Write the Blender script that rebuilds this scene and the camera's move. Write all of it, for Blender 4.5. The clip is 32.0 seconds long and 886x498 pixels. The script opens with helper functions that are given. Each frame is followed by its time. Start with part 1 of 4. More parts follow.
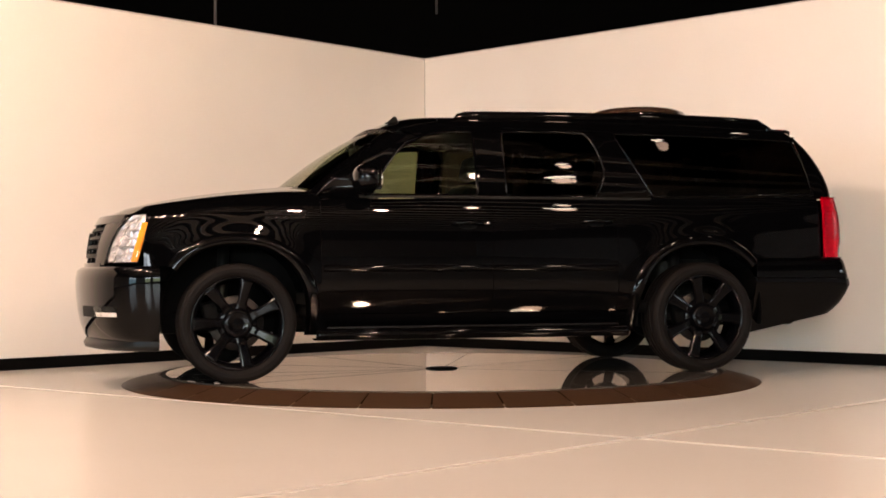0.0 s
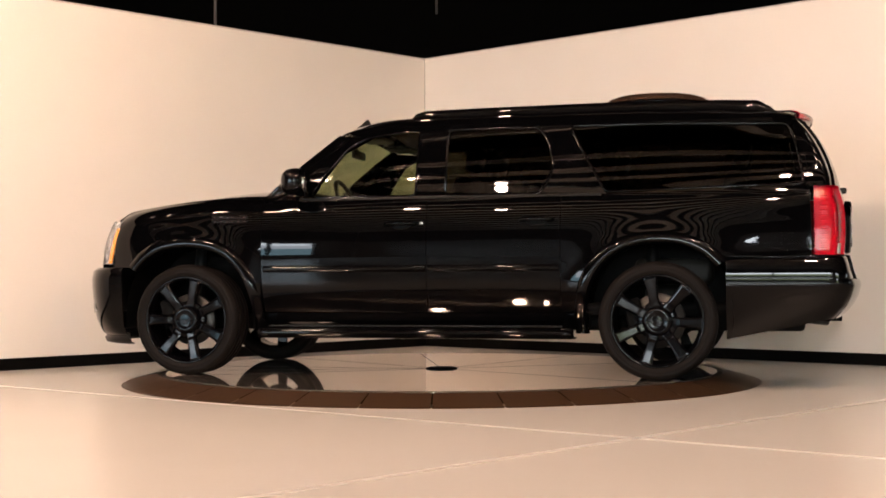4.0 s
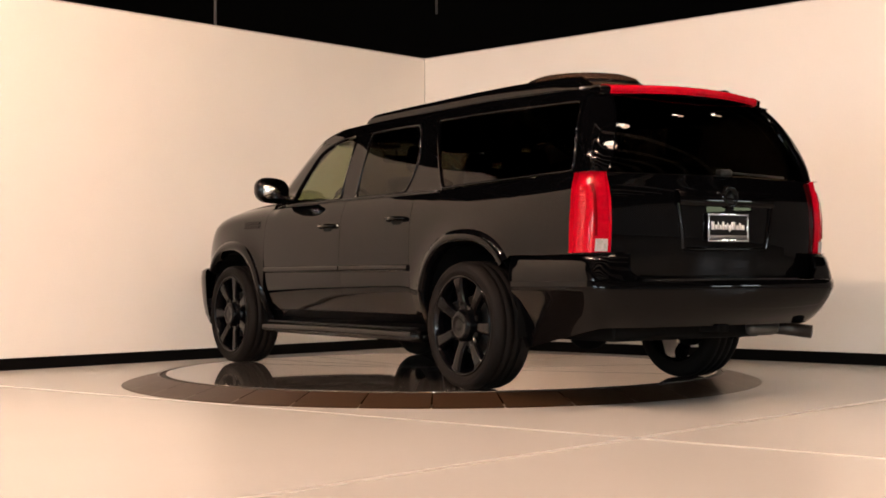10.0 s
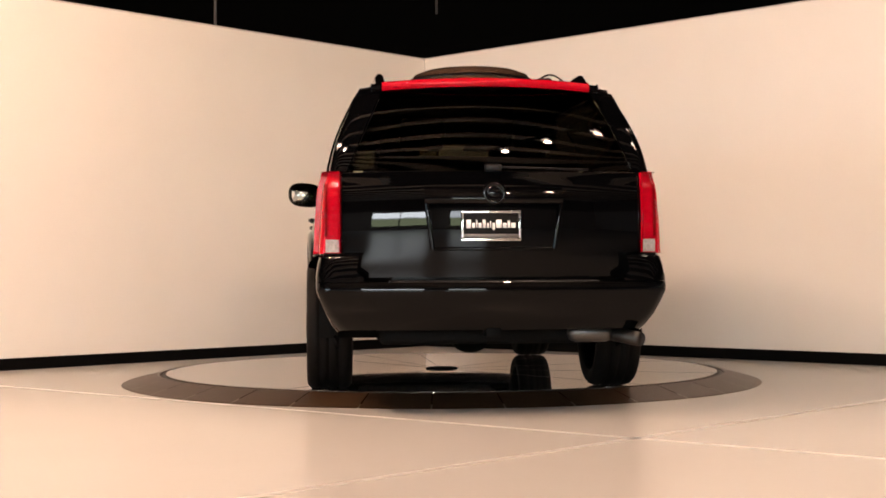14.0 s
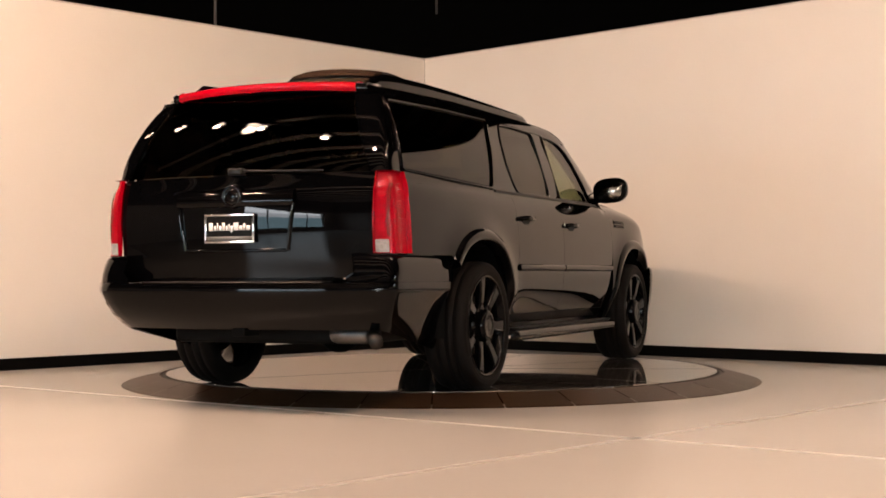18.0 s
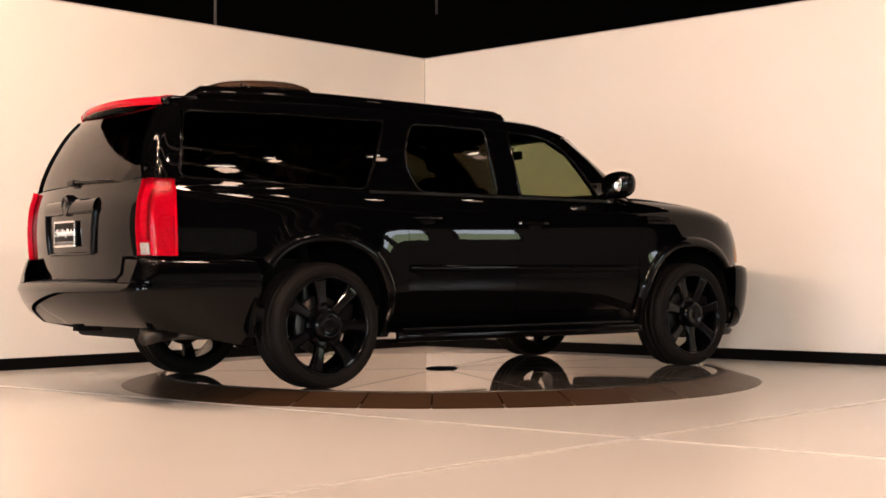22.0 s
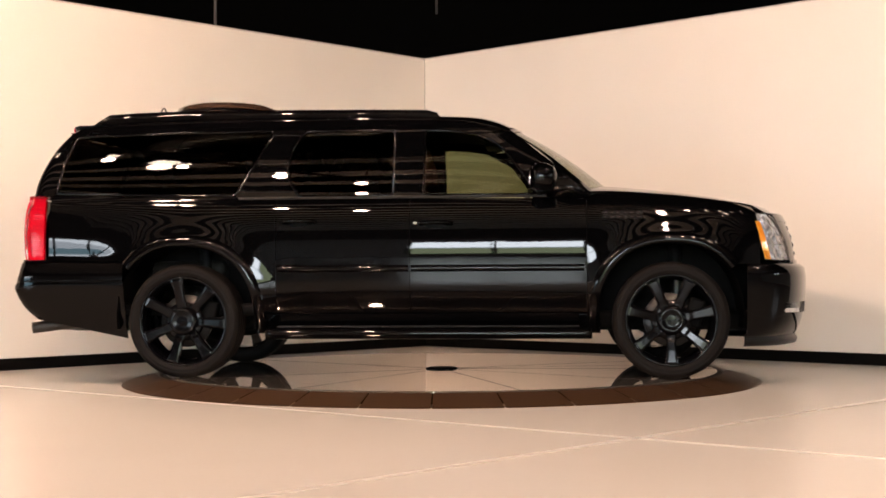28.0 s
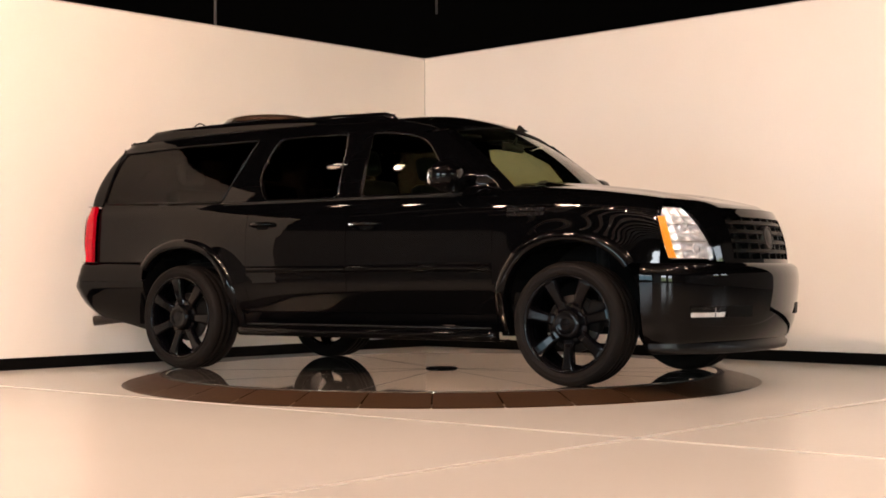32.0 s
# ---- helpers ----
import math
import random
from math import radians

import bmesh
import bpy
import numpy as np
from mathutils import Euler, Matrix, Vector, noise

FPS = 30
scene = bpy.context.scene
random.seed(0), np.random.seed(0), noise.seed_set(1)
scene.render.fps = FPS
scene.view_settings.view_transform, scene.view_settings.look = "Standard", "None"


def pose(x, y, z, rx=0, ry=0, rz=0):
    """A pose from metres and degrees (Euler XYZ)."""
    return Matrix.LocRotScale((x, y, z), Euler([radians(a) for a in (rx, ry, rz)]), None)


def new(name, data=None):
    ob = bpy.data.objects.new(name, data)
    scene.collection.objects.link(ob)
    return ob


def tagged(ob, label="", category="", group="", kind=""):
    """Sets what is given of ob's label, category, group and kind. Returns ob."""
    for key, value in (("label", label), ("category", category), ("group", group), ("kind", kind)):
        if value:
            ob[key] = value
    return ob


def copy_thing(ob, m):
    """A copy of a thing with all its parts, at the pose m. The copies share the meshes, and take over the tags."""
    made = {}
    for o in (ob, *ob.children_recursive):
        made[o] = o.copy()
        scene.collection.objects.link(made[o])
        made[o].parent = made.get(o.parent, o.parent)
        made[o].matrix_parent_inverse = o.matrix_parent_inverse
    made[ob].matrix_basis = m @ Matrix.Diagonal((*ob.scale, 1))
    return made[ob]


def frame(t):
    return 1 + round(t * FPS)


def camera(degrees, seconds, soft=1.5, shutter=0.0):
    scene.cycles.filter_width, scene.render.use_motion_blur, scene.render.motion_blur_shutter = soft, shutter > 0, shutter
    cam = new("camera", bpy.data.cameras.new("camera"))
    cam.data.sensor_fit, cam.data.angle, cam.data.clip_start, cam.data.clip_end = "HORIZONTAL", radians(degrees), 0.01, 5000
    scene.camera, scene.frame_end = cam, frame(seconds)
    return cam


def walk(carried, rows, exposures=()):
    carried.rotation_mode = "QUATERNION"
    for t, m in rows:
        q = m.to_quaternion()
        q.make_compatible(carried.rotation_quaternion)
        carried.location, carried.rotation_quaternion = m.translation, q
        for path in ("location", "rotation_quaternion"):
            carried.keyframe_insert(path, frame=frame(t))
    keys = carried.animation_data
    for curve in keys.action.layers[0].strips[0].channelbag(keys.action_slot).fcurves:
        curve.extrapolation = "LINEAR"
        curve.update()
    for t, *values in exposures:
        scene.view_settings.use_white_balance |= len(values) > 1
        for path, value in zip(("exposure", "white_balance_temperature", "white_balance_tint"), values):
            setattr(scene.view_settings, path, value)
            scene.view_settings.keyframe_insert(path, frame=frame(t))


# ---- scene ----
cam = camera(35.86, 32.0, soft=1.7)
EYE = pose(0.0142, -10.1667, 0.766, 91.089, 0.2835, 0)
walk(cam, [(0.0, EYE), (32.0, EYE)], exposures=[(0.0, -0.10, 6620, 12), (10.0, -0.13, 6640, 12), (12.0, -0.14, 6700, 13), (14.0, -0.17, 6780, 13), (17.0, -0.37, 6930, 14), (19.0, -0.38, 6860, 13), (20.2, -0.07, 6430, 11), (21.5, -0.08, 6620, 13), (25.0, -0.05, 6620, 13), (28.0, -0.02, 6610, 12), (32.0, -0.05, 6610, 12)])

# ---- world and light ----
world = bpy.data.worlds.new("world")
scene.world = world
world.use_nodes = True
world.node_tree.nodes["Background"].inputs[0].default_value = (0.0, 0.0, 0.0, 1)
world.node_tree.nodes["Background"].inputs[1].default_value = 0.05

WARM = (1.0, 0.668, 0.490)
DAY = (0.86, 0.94, 1.0)

# small round spotlights on two slanting tracks before the turntable (place, watts), and two wide high-bay lamps
LEFT_SPOTS = [((-4.85, -1.25), 10), ((-4.35, -1.95), 50), ((-3.80, -2.75), 165), ((-3.22, -3.55), 280), ((-2.38, -4.45), 310), ((-1.72, -5.30), 310)]
RIGHT_SPOTS = [((4.15, -1.10), 3), ((3.65, -2.10), 6), ((3.08, -3.15), 15), ((2.52, -4.10), 60), ((1.95, -5.15), 240), ((1.38, -6.15), 320)]
SPOTS = LEFT_SPOTS + RIGHT_SPOTS
SPOT_Z = 4.2
BAYS = [((-3.45, -3.45), 210), ((3.65, -4.10), 50)]
for (sx, sy), watts in SPOTS:
    bulb = bpy.data.lights.new("spot_light", "POINT")
    bulb.energy, bulb.color, bulb.shadow_soft_size = watts, WARM, 0.07
    new("spot_light", bulb).location = (sx, sy, SPOT_Z - 0.10)
for (bx, by), watts in BAYS:
    bulb = bpy.data.lights.new("bay_light", "POINT")
    bulb.energy, bulb.color, bulb.shadow_soft_size = watts, WARM, 0.14
    new("bay_light", bulb).location = (bx, by, SPOT_Z - 0.12)

# daylight in the openings of the hall: place, turn, width, height, watts
OPENINGS = [((-2.3, -20.3, 2.50), 0, 3.8, 1.1, 460), ((2.2, -20.3, 2.50), 0, 2.4, 1.1, 80), ((-12.3, -14.6, 2.85), -90, 7.8, 0.35, 130)]
for place, turn, wide, high, watts in OPENINGS:
    sky = bpy.data.lights.new("window_light", "AREA")
    sky.shape, sky.size, sky.size_y, sky.energy, sky.color = "RECTANGLE", wide, high, watts, DAY
    ob = new("window_light", sky)
    ob.matrix_world = pose(*place, 90, 0, turn)


# ---- materials ----
def material(name, colour, rough=0.5, metal=0.0, coat=0.0, coat_rough=0.03, grain=0.0, grain_scale=20.0, stain=0.0,
             stain_scale=1.5, bump=0.0, bump_scale=60.0, emit=None, emit_strength=0.0, spec=0.5):
    m = bpy.data.materials.new(name)
    m.use_nodes = True
    nt = m.node_tree
    p = nt.nodes["Principled BSDF"]
    p.inputs["Base Color"].default_value = (*colour, 1)
    p.inputs["Roughness"].default_value = rough
    p.inputs["Metallic"].default_value = metal
    p.inputs["Coat Weight"].default_value = coat
    p.inputs["Coat Roughness"].default_value = coat_rough
    p.inputs["Specular IOR Level"].default_value = spec
    if emit:
        p.inputs["Emission Color"].default_value = (*emit, 1)
        p.inputs["Emission Strength"].default_value = emit_strength
    if grain or stain or bump:
        co = nt.nodes.new("ShaderNodeTexCoord").outputs["Object"]

        def tex(scale, detail):
            n = nt.nodes.new("ShaderNodeTexNoise")
            n.inputs["Scale"].default_value, n.inputs["Detail"].default_value = scale, detail
            nt.links.new(co, n.inputs["Vector"])
            return n.outputs["Fac"]

        def mathnode(op, a, b):
            n = nt.nodes.new("ShaderNodeMath")
            n.operation = op
            for k, val in enumerate((a, b)):
                if isinstance(val, (int, float)):
                    n.inputs[k].default_value = val
                else:
                    nt.links.new(val, n.inputs[k])
            return n.outputs[0]

        value = None
        for amount, scale, detail in ((grain, grain_scale, 6), (stain, stain_scale, 3)):
            if amount:
                v = mathnode("ADD", mathnode("MULTIPLY", mathnode("SUBTRACT", tex(scale, detail), 0.5), 2 * amount), 1.0)
                value = v if value is None else mathnode("MULTIPLY", value, v)
        if value is not None:
            hsv = nt.nodes.new("ShaderNodeHueSaturation")
            hsv.inputs["Color"].default_value = (*colour, 1)
            nt.links.new(value, hsv.inputs["Value"])
            nt.links.new(hsv.outputs[0], p.inputs["Base Color"])
        if bump:
            b = nt.nodes.new("ShaderNodeBump")
            b.inputs["Strength"].default_value, b.inputs["Distance"].default_value = bump, 0.002
            nt.links.new(tex(bump_scale, 4), b.inputs["Height"])
            nt.links.new(b.outputs[0], p.inputs["Normal"])
    return m


def glass(name, tint, gloss_rough=0.0, ior=1.34):
    """A tinted pane: light passes straight through with the tint, and Fresnel drives the gloss."""
    m = bpy.data.materials.new(name)
    m.use_nodes = True
    nt = m.node_tree
    nt.nodes.remove(nt.nodes["Principled BSDF"])
    t, g, f, x, power, scaled = (nt.nodes.new("ShaderNode" + k) for k in ("BsdfTransparent", "BsdfGlossy", "LayerWeight", "MixShader", "Math", "Math"))
    t.inputs["Color"].default_value = (*tint, 1)
    g.inputs["Roughness"].default_value = gloss_rough
    f.inputs["Blend"].default_value = 0.5
    r0 = ((ior - 1) / (ior + 1)) ** 2
    power.operation, scaled.operation = "POWER", "MULTIPLY_ADD"
    power.inputs[1].default_value = 5.0
    scaled.inputs[1].default_value, scaled.inputs[2].default_value = 1 - r0, r0
    nt.links.new(f.outputs["Facing"], power.inputs[0])
    nt.links.new(power.outputs[0], scaled.inputs[0])
    nt.links.new(scaled.outputs[0], x.inputs[0])
    nt.links.new(t.outputs[0], x.inputs[1])
    nt.links.new(g.outputs[0], x.inputs[2])
    nt.links.new(x.outputs[0], nt.nodes["Material Output"].inputs[0])
    return m


def lacquer(name, colour, rough, face_on, grazing):
    """Gloss paint over black: Fresnel drives the gloss from its face-on share up; faint waves stir the reflections."""
    m = bpy.data.materials.new(name)
    m.use_nodes = True
    nt = m.node_tree
    nt.nodes.remove(nt.nodes["Principled BSDF"])
    d, g, f, x, power, scaled, co, wave, bump = (nt.nodes.new("ShaderNode" + k) for k in ("BsdfDiffuse", "BsdfGlossy", "LayerWeight", "MixShader", "Math", "Math", "TexCoord", "TexNoise", "Bump"))
    d.inputs["Color"].default_value = (*colour, 1)
    g.inputs["Roughness"].default_value = rough
    f.inputs["Blend"].default_value = 0.5
    power.operation, scaled.operation, scaled.use_clamp = "POWER", "MULTIPLY_ADD", True
    power.inputs[1].default_value = 5.0
    scaled.inputs[1].default_value, scaled.inputs[2].default_value = grazing, face_on
    wave.inputs["Scale"].default_value, wave.inputs["Detail"].default_value = 3.2, 4
    bump.inputs["Strength"].default_value, bump.inputs["Distance"].default_value = 0.3, 0.002
    nt.links.new(co.outputs["Object"], wave.inputs["Vector"])
    nt.links.new(wave.outputs["Fac"], bump.inputs["Height"])
    for n in (d, g, f):
        nt.links.new(bump.outputs[0], n.inputs["Normal"])
    nt.links.new(f.outputs["Facing"], power.inputs[0])
    nt.links.new(power.outputs[0], scaled.inputs[0])
    nt.links.new(scaled.outputs[0], x.inputs[0])
    nt.links.new(d.outputs[0], x.inputs[1])
    nt.links.new(g.outputs[0], x.inputs[2])
    nt.links.new(x.outputs[0], nt.nodes["Material Output"].inputs[0])
    return m


WALL = material("painted_wall", (0.84, 0.80, 0.74), 0.5, grain=0.02, grain_scale=60, stain=0.045, stain_scale=1.1, bump=0.15, bump_scale=120)
BLACK_TRIM = material("black_baseboard", (0.002, 0.002, 0.002), 0.5, spec=0.08)
# dark paint of the upper walls; on the far joists it stands for shade
DARK_ROOM = material("dark_wall_shaded_joist", (0.003, 0.003, 0.003), 0.8, grain=0.2, grain_scale=4, spec=0.05)
CEILING = material("black_ceiling", (0.0015, 0.0015, 0.0015), 0.9, grain=0.3, grain_scale=3, spec=0.03)
FLOOR = material("epoxy_floor", (0.50, 0.485, 0.458), 0.26, grain=0.02, grain_scale=40, stain=0.05, stain_scale=0.7)
JOINT = material("joint_filler", (0.58, 0.54, 0.49), 0.3, grain=0.10, grain_scale=12, stain=0.25, stain_scale=1.2)
FLOOR_JOINT = material("floor_joint_filler", (0.54, 0.522, 0.492), 0.30, grain=0.06, grain_scale=9, stain=0.10, stain_scale=0.9)
DISC = material("polished_disc", (0.62, 0.565, 0.51), 0.03, metal=0.92, grain=0.02, stain=0.04, stain_scale=1.2)
SEAM = material("dark_seam", (0.02, 0.015, 0.012), 0.6)
RAMP = material("brown_ramp", (0.034, 0.017, 0.008), 0.40, spec=0.3, grain=0.15, grain_scale=50, stain=0.15, stain_scale=3, bump=0.2, bump_scale=200)
PAINT = lacquer("black_paint", (0.001, 0.001, 0.0012), 0.02, 0.018, 1.25)
PAINT_SATIN = material("black_plastic", (0.005, 0.005, 0.005), 0.36, bump=0.1, bump_scale=300, spec=0.25)
DOME = material("smoked_dome", (0.045, 0.027, 0.018), 0.12, spec=0.6, stain=0.3, stain_scale=5)
GRILLE_BLACK = material("satin_grille", (0.003, 0.003, 0.003), 0.38, bump=0.1, bump_scale=200, spec=0.06)
RUBBER = material("tyre_rubber", (0.0045, 0.0036, 0.0032), 0.65, spec=0.10, grain=0.15, grain_scale=60, bump=0.25, bump_scale=150)
RIM = material("gloss_black_rim", (0.0012, 0.0012, 0.0016), 0.12, spec=0.15)
STEEL = material("brushed_steel", (0.12, 0.117, 0.114), 0.42, metal=1.0, grain=0.2, grain_scale=30)
CHROME = material("chrome", (0.75, 0.75, 0.75), 0.12, metal=1.0)
VENT = material("smoked_chrome", (0.09, 0.07, 0.068), 0.16, metal=1.0)
LAMP_CHROME = material("lamp_reflector", (0.80, 0.79, 0.82), 0.22, metal=0.72, grain=0.45, grain_scale=30, bump=1.0, bump_scale=48)
FOG_CHROME = material("fog_reflector", (0.80, 0.79, 0.77), 0.25, metal=0.4, grain=0.35, grain_scale=28, bump=0.8, bump_scale=55)
MIRROR = material("mirror_glass", (0.55, 0.56, 0.55), 0.01, metal=1.0)
DARK_METAL = material("dark_metal", (0.004, 0.004, 0.004), 0.6, spec=0.04)
TIP_METAL = material("sooty_steel", (0.045, 0.042, 0.04), 0.42, metal=1.0, stain=0.3, stain_scale=20)
BACKUP_LENS = material("smoked_clear_lens", (0.33, 0.32, 0.31), 0.15, grain=0.5, grain_scale=60)
BRAKE = material("brake_iron", (0.035, 0.034, 0.033), 0.42, metal=0.9, grain=0.2, grain_scale=40)
GALV = material("grey_conduit", (0.10, 0.10, 0.10), 0.5)
TINT = glass("privacy_glass", (0.042, 0.038, 0.030), ior=1.26)
SCREEN = glass("windscreen_glass", (0.60, 0.64, 0.48))
CLEAR = glass("front_glass", (0.37, 0.41, 0.285))
LENS = glass("lamp_lens", (0.85, 0.85, 0.85))
RED_LENS = material("red_lens", (0.36, 0.001, 0.010), 0.14, spec=0.25, grain=0.25, grain_scale=45, stain=0.4, stain_scale=7, bump=0.3, bump_scale=120)
LAMP_DIM = material("deep_red_lens", (0.14, 0.001, 0.003), 0.2, spec=0.2)
AMBER = material("amber_lens", (0.80, 0.30, 0.03), 0.15, coat=1.0)
SEAT = material("dark_leather", (0.016, 0.015, 0.013), 0.5, spec=0.2, bump=0.2)
LAMP_GLOW = material("lamp_glow", (1, 1, 1), 0.5, emit=(1.0, 0.86, 0.68), emit_strength=70)
PLATE_MAT = material("plate_black", (0.006, 0.006, 0.006), 0.45, spec=0.08)
PLATE_WHITE = material("plate_white", (0.75, 0.75, 0.74), 0.4)

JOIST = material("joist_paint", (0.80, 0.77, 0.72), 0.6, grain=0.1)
GREY_WALL = material("grey_lower_wall", (0.46, 0.44, 0.43), 0.6, grain=0.05, grain_scale=8, stain=0.08)
SKY = material("day_sky", (0, 0, 0), 1.0, emit=(0.80, 0.90, 1.0), emit_strength=22.0)
# trees and facade are no lamps: emission stands in for daylight on them
TREES = material("self_lit_trees", (0.05, 0.10, 0.03), 0.9, grain=0.6, grain_scale=2.5, emit=(0.62, 0.74, 0.46), emit_strength=12.0)

FACADE = material("self_lit_facade", (0.10, 0.20, 0.26), 0.8, grain=0.3, grain_scale=1.5, emit=(0.19, 0.31, 0.37), emit_strength=27.0)

# ---- mesh helpers ----


def link_mesh(name, bm, mat, parent=None, label="", smooth=True):
    me = bpy.data.meshes.new(name)
    bm.normal_update()
    bm.to_mesh(me)
    bm.free()
    if mat:
        me.materials.append(mat)
    if smooth:
        for poly in me.polygons:
            poly.use_smooth = True
    ob = new(name, me)
    if parent is not None:
        ob.parent = parent
    if label:
        ob["label"] = label
    return ob


def part(name, bm, mat, parent, label="", smooth=True):
    return link_mesh(name, bm, mat, parent, label, smooth)


def box_into(bm, x0, x1, y0, y1, z0, z1, bevel=0.0, m=None, seg=2):
    made = bmesh.ops.create_cube(bm, size=1.0, matrix=Matrix.LocRotScale(((x0 + x1) / 2, (y0 + y1) / 2, (z0 + z1) / 2), None, (x1 - x0, y1 - y0, z1 - z0)))
    verts = made["verts"]
    if m is not None:
        bmesh.ops.transform(bm, matrix=m, verts=verts)
    if bevel:
        edges = {e for v in verts for e in v.link_edges}
        bmesh.ops.bevel(bm, geom=list(edges), offset=bevel, segments=seg, affect="EDGES", profile=0.5)
    return bm


def box(x0, x1, y0, y1, z0, z1, bevel=0.0, m=None, seg=2):
    return box_into(bmesh.new(), x0, x1, y0, y1, z0, z1, bevel, m, seg)


def lathe(profile, n=48, axis="z", arc=(0, 360)):
    """Turns (radius, height) points round an axis."""
    bm = bmesh.new()
    full = arc[1] - arc[0] >= 360
    cols = n if full else n + 1
    rows = []
    for r, h in profile:
        row = []
        for k in range(cols):
            a = radians(arc[0] + (arc[1] - arc[0]) * k / n)
            c, s = r * math.cos(a), r * math.sin(a)
            row.append(bm.verts.new({"z": (c, s, h), "y": (c, h, s), "x": (h, c, s)}[axis]))
        rows.append(row)
    for i in range(len(rows) - 1):
        for k in range(n):
            k2 = (k + 1) % cols
            bm.faces.new((rows[i][k], rows[i][k2], rows[i + 1][k2], rows[i + 1][k]))
    bmesh.ops.recalc_face_normals(bm, faces=bm.faces)
    return bm


def tube(points, r, n=10, closed=False):
    """A round bar along points."""
    bm = bmesh.new()
    pts = [Vector(q) for q in points]
    rows = []
    for i, q in enumerate(pts):
        if closed:
            d = pts[(i + 1) % len(pts)] - pts[i - 1]
        else:
            d = pts[min(i + 1, len(pts) - 1)] - pts[max(i - 1, 0)]
        d.normalize()
        up = Vector((0, 0, 1)) if abs(d.z) < 0.9 else Vector((1, 0, 0))
        a = d.cross(up).normalized()
        b = a.cross(d)
        rows.append([bm.verts.new(q + r * (math.cos(2 * math.pi * k / n) * a + math.sin(2 * math.pi * k / n) * b)) for k in range(n)])
    last = len(rows) if closed else len(rows) - 1
    for i in range(last):
        for k in range(n):
            bm.faces.new((rows[i][k], rows[i][(k + 1) % n], rows[(i + 1) % len(rows)][(k + 1) % n], rows[(i + 1) % len(rows)][k]))
    if not closed:
        bm.faces.new(rows[0][::-1])
        bm.faces.new(rows[-1])
    bmesh.ops.recalc_face_normals(bm, faces=bm.faces)
    return bm


def curve(*pts):
    """A smooth monotone curve through (u, value) points; u rises."""
    us = np.array([q[0] for q in pts], float)
    vs = np.array([q[1] for q in pts], float)
    d = np.diff(vs) / np.diff(us)
    m = np.zeros(len(us))
    m[0], m[-1] = d[0], d[-1]
    for i in range(1, len(us) - 1):
        m[i] = 0 if d[i - 1] * d[i] <= 0 else 2 * d[i - 1] * d[i] / (d[i - 1] + d[i])

    def value(u):
        u = min(max(u, us[0]), us[-1])
        i = min(int(np.searchsorted(us, u, side="right")) - 1, len(us) - 2)
        h = us[i + 1] - us[i]
        t = (u - us[i]) / h
        return float((1 + 2 * t) * (1 - t) ** 2 * vs[i] + t * (1 - t) ** 2 * h * m[i] + t * t * (3 - 2 * t) * vs[i + 1] + t * t * (t - 1) * h * m[i + 1])
    return value


# ---- the showroom ----
CORNER = Vector((-0.173, 4.671))
LEFT_DIR = Vector((-math.cos(radians(46.47)), -math.sin(radians(46.47))))
RIGHT_DIR = Vector((math.cos(radians(-42.735)), math.sin(radians(-42.735))))


def run_along(origin, direction, side):
    """A pose whose x runs along direction from origin and whose y points away from the room."""
    d = Vector((direction.x, direction.y, 0))
    n = Vector((-d.y, d.x, 0)) * side
    m = Matrix((( d.x, n.x, 0, origin.x), (d.y, n.y, 0, origin.y), (0, 0, 1, 0), (0, 0, 0, 1)))
    return m


def showroom():
    floor = link_mesh("floor", box(-12.2, 12.2, -20.2, 14.2, -0.2, 0.0), FLOOR, smooth=False)
    tagged(floor, "polished beige epoxy showroom floor", kind="structure")
    for name, p, ang, length in (("trim", (-6.0, -11.07), 46.6, 16.6), ("trim", (-5.0, 1.02), -39.0, 16.0)):
        j = link_mesh(name, box(0, length, -0.024, 0.024, -0.01, 0.0012), FLOOR_JOINT, smooth=False)
        j.matrix_world = pose(p[0], p[1], 0, 0, 0, ang)
        tagged(j, "pale filled joint across the epoxy floor", kind="structure")
    WL, WR = run_along(CORNER, LEFT_DIR, -1), run_along(CORNER, RIGHT_DIR, 1)
    for name, m, length, hgt in (("wall_left", WL, 9.0, 3.106), ("wall_right", WR, 7.0, 3.106)):
        w = link_mesh(name, box(0, length, 0, 0.16, 0.0, hgt, 0.004), WALL, smooth=False)
        w.matrix_world = m
        tagged(w, "smooth cream painted display wall", kind="structure")
        b = link_mesh("baseboard", box(0, length, -0.014, -0.001, 0.0, 0.098, 0.003), BLACK_TRIM, smooth=False)
        b.matrix_world = m
        tagged(b, "black painted baseboard along the cream wall", kind="structure")
        c = link_mesh("trim", box(0, length, -0.006, 0.166, hgt, hgt + 0.012, 0.002), JOINT, smooth=False)
        c.matrix_world = m
        tagged(c, "thin pale cap on top of the display wall", kind="structure")
    hall()


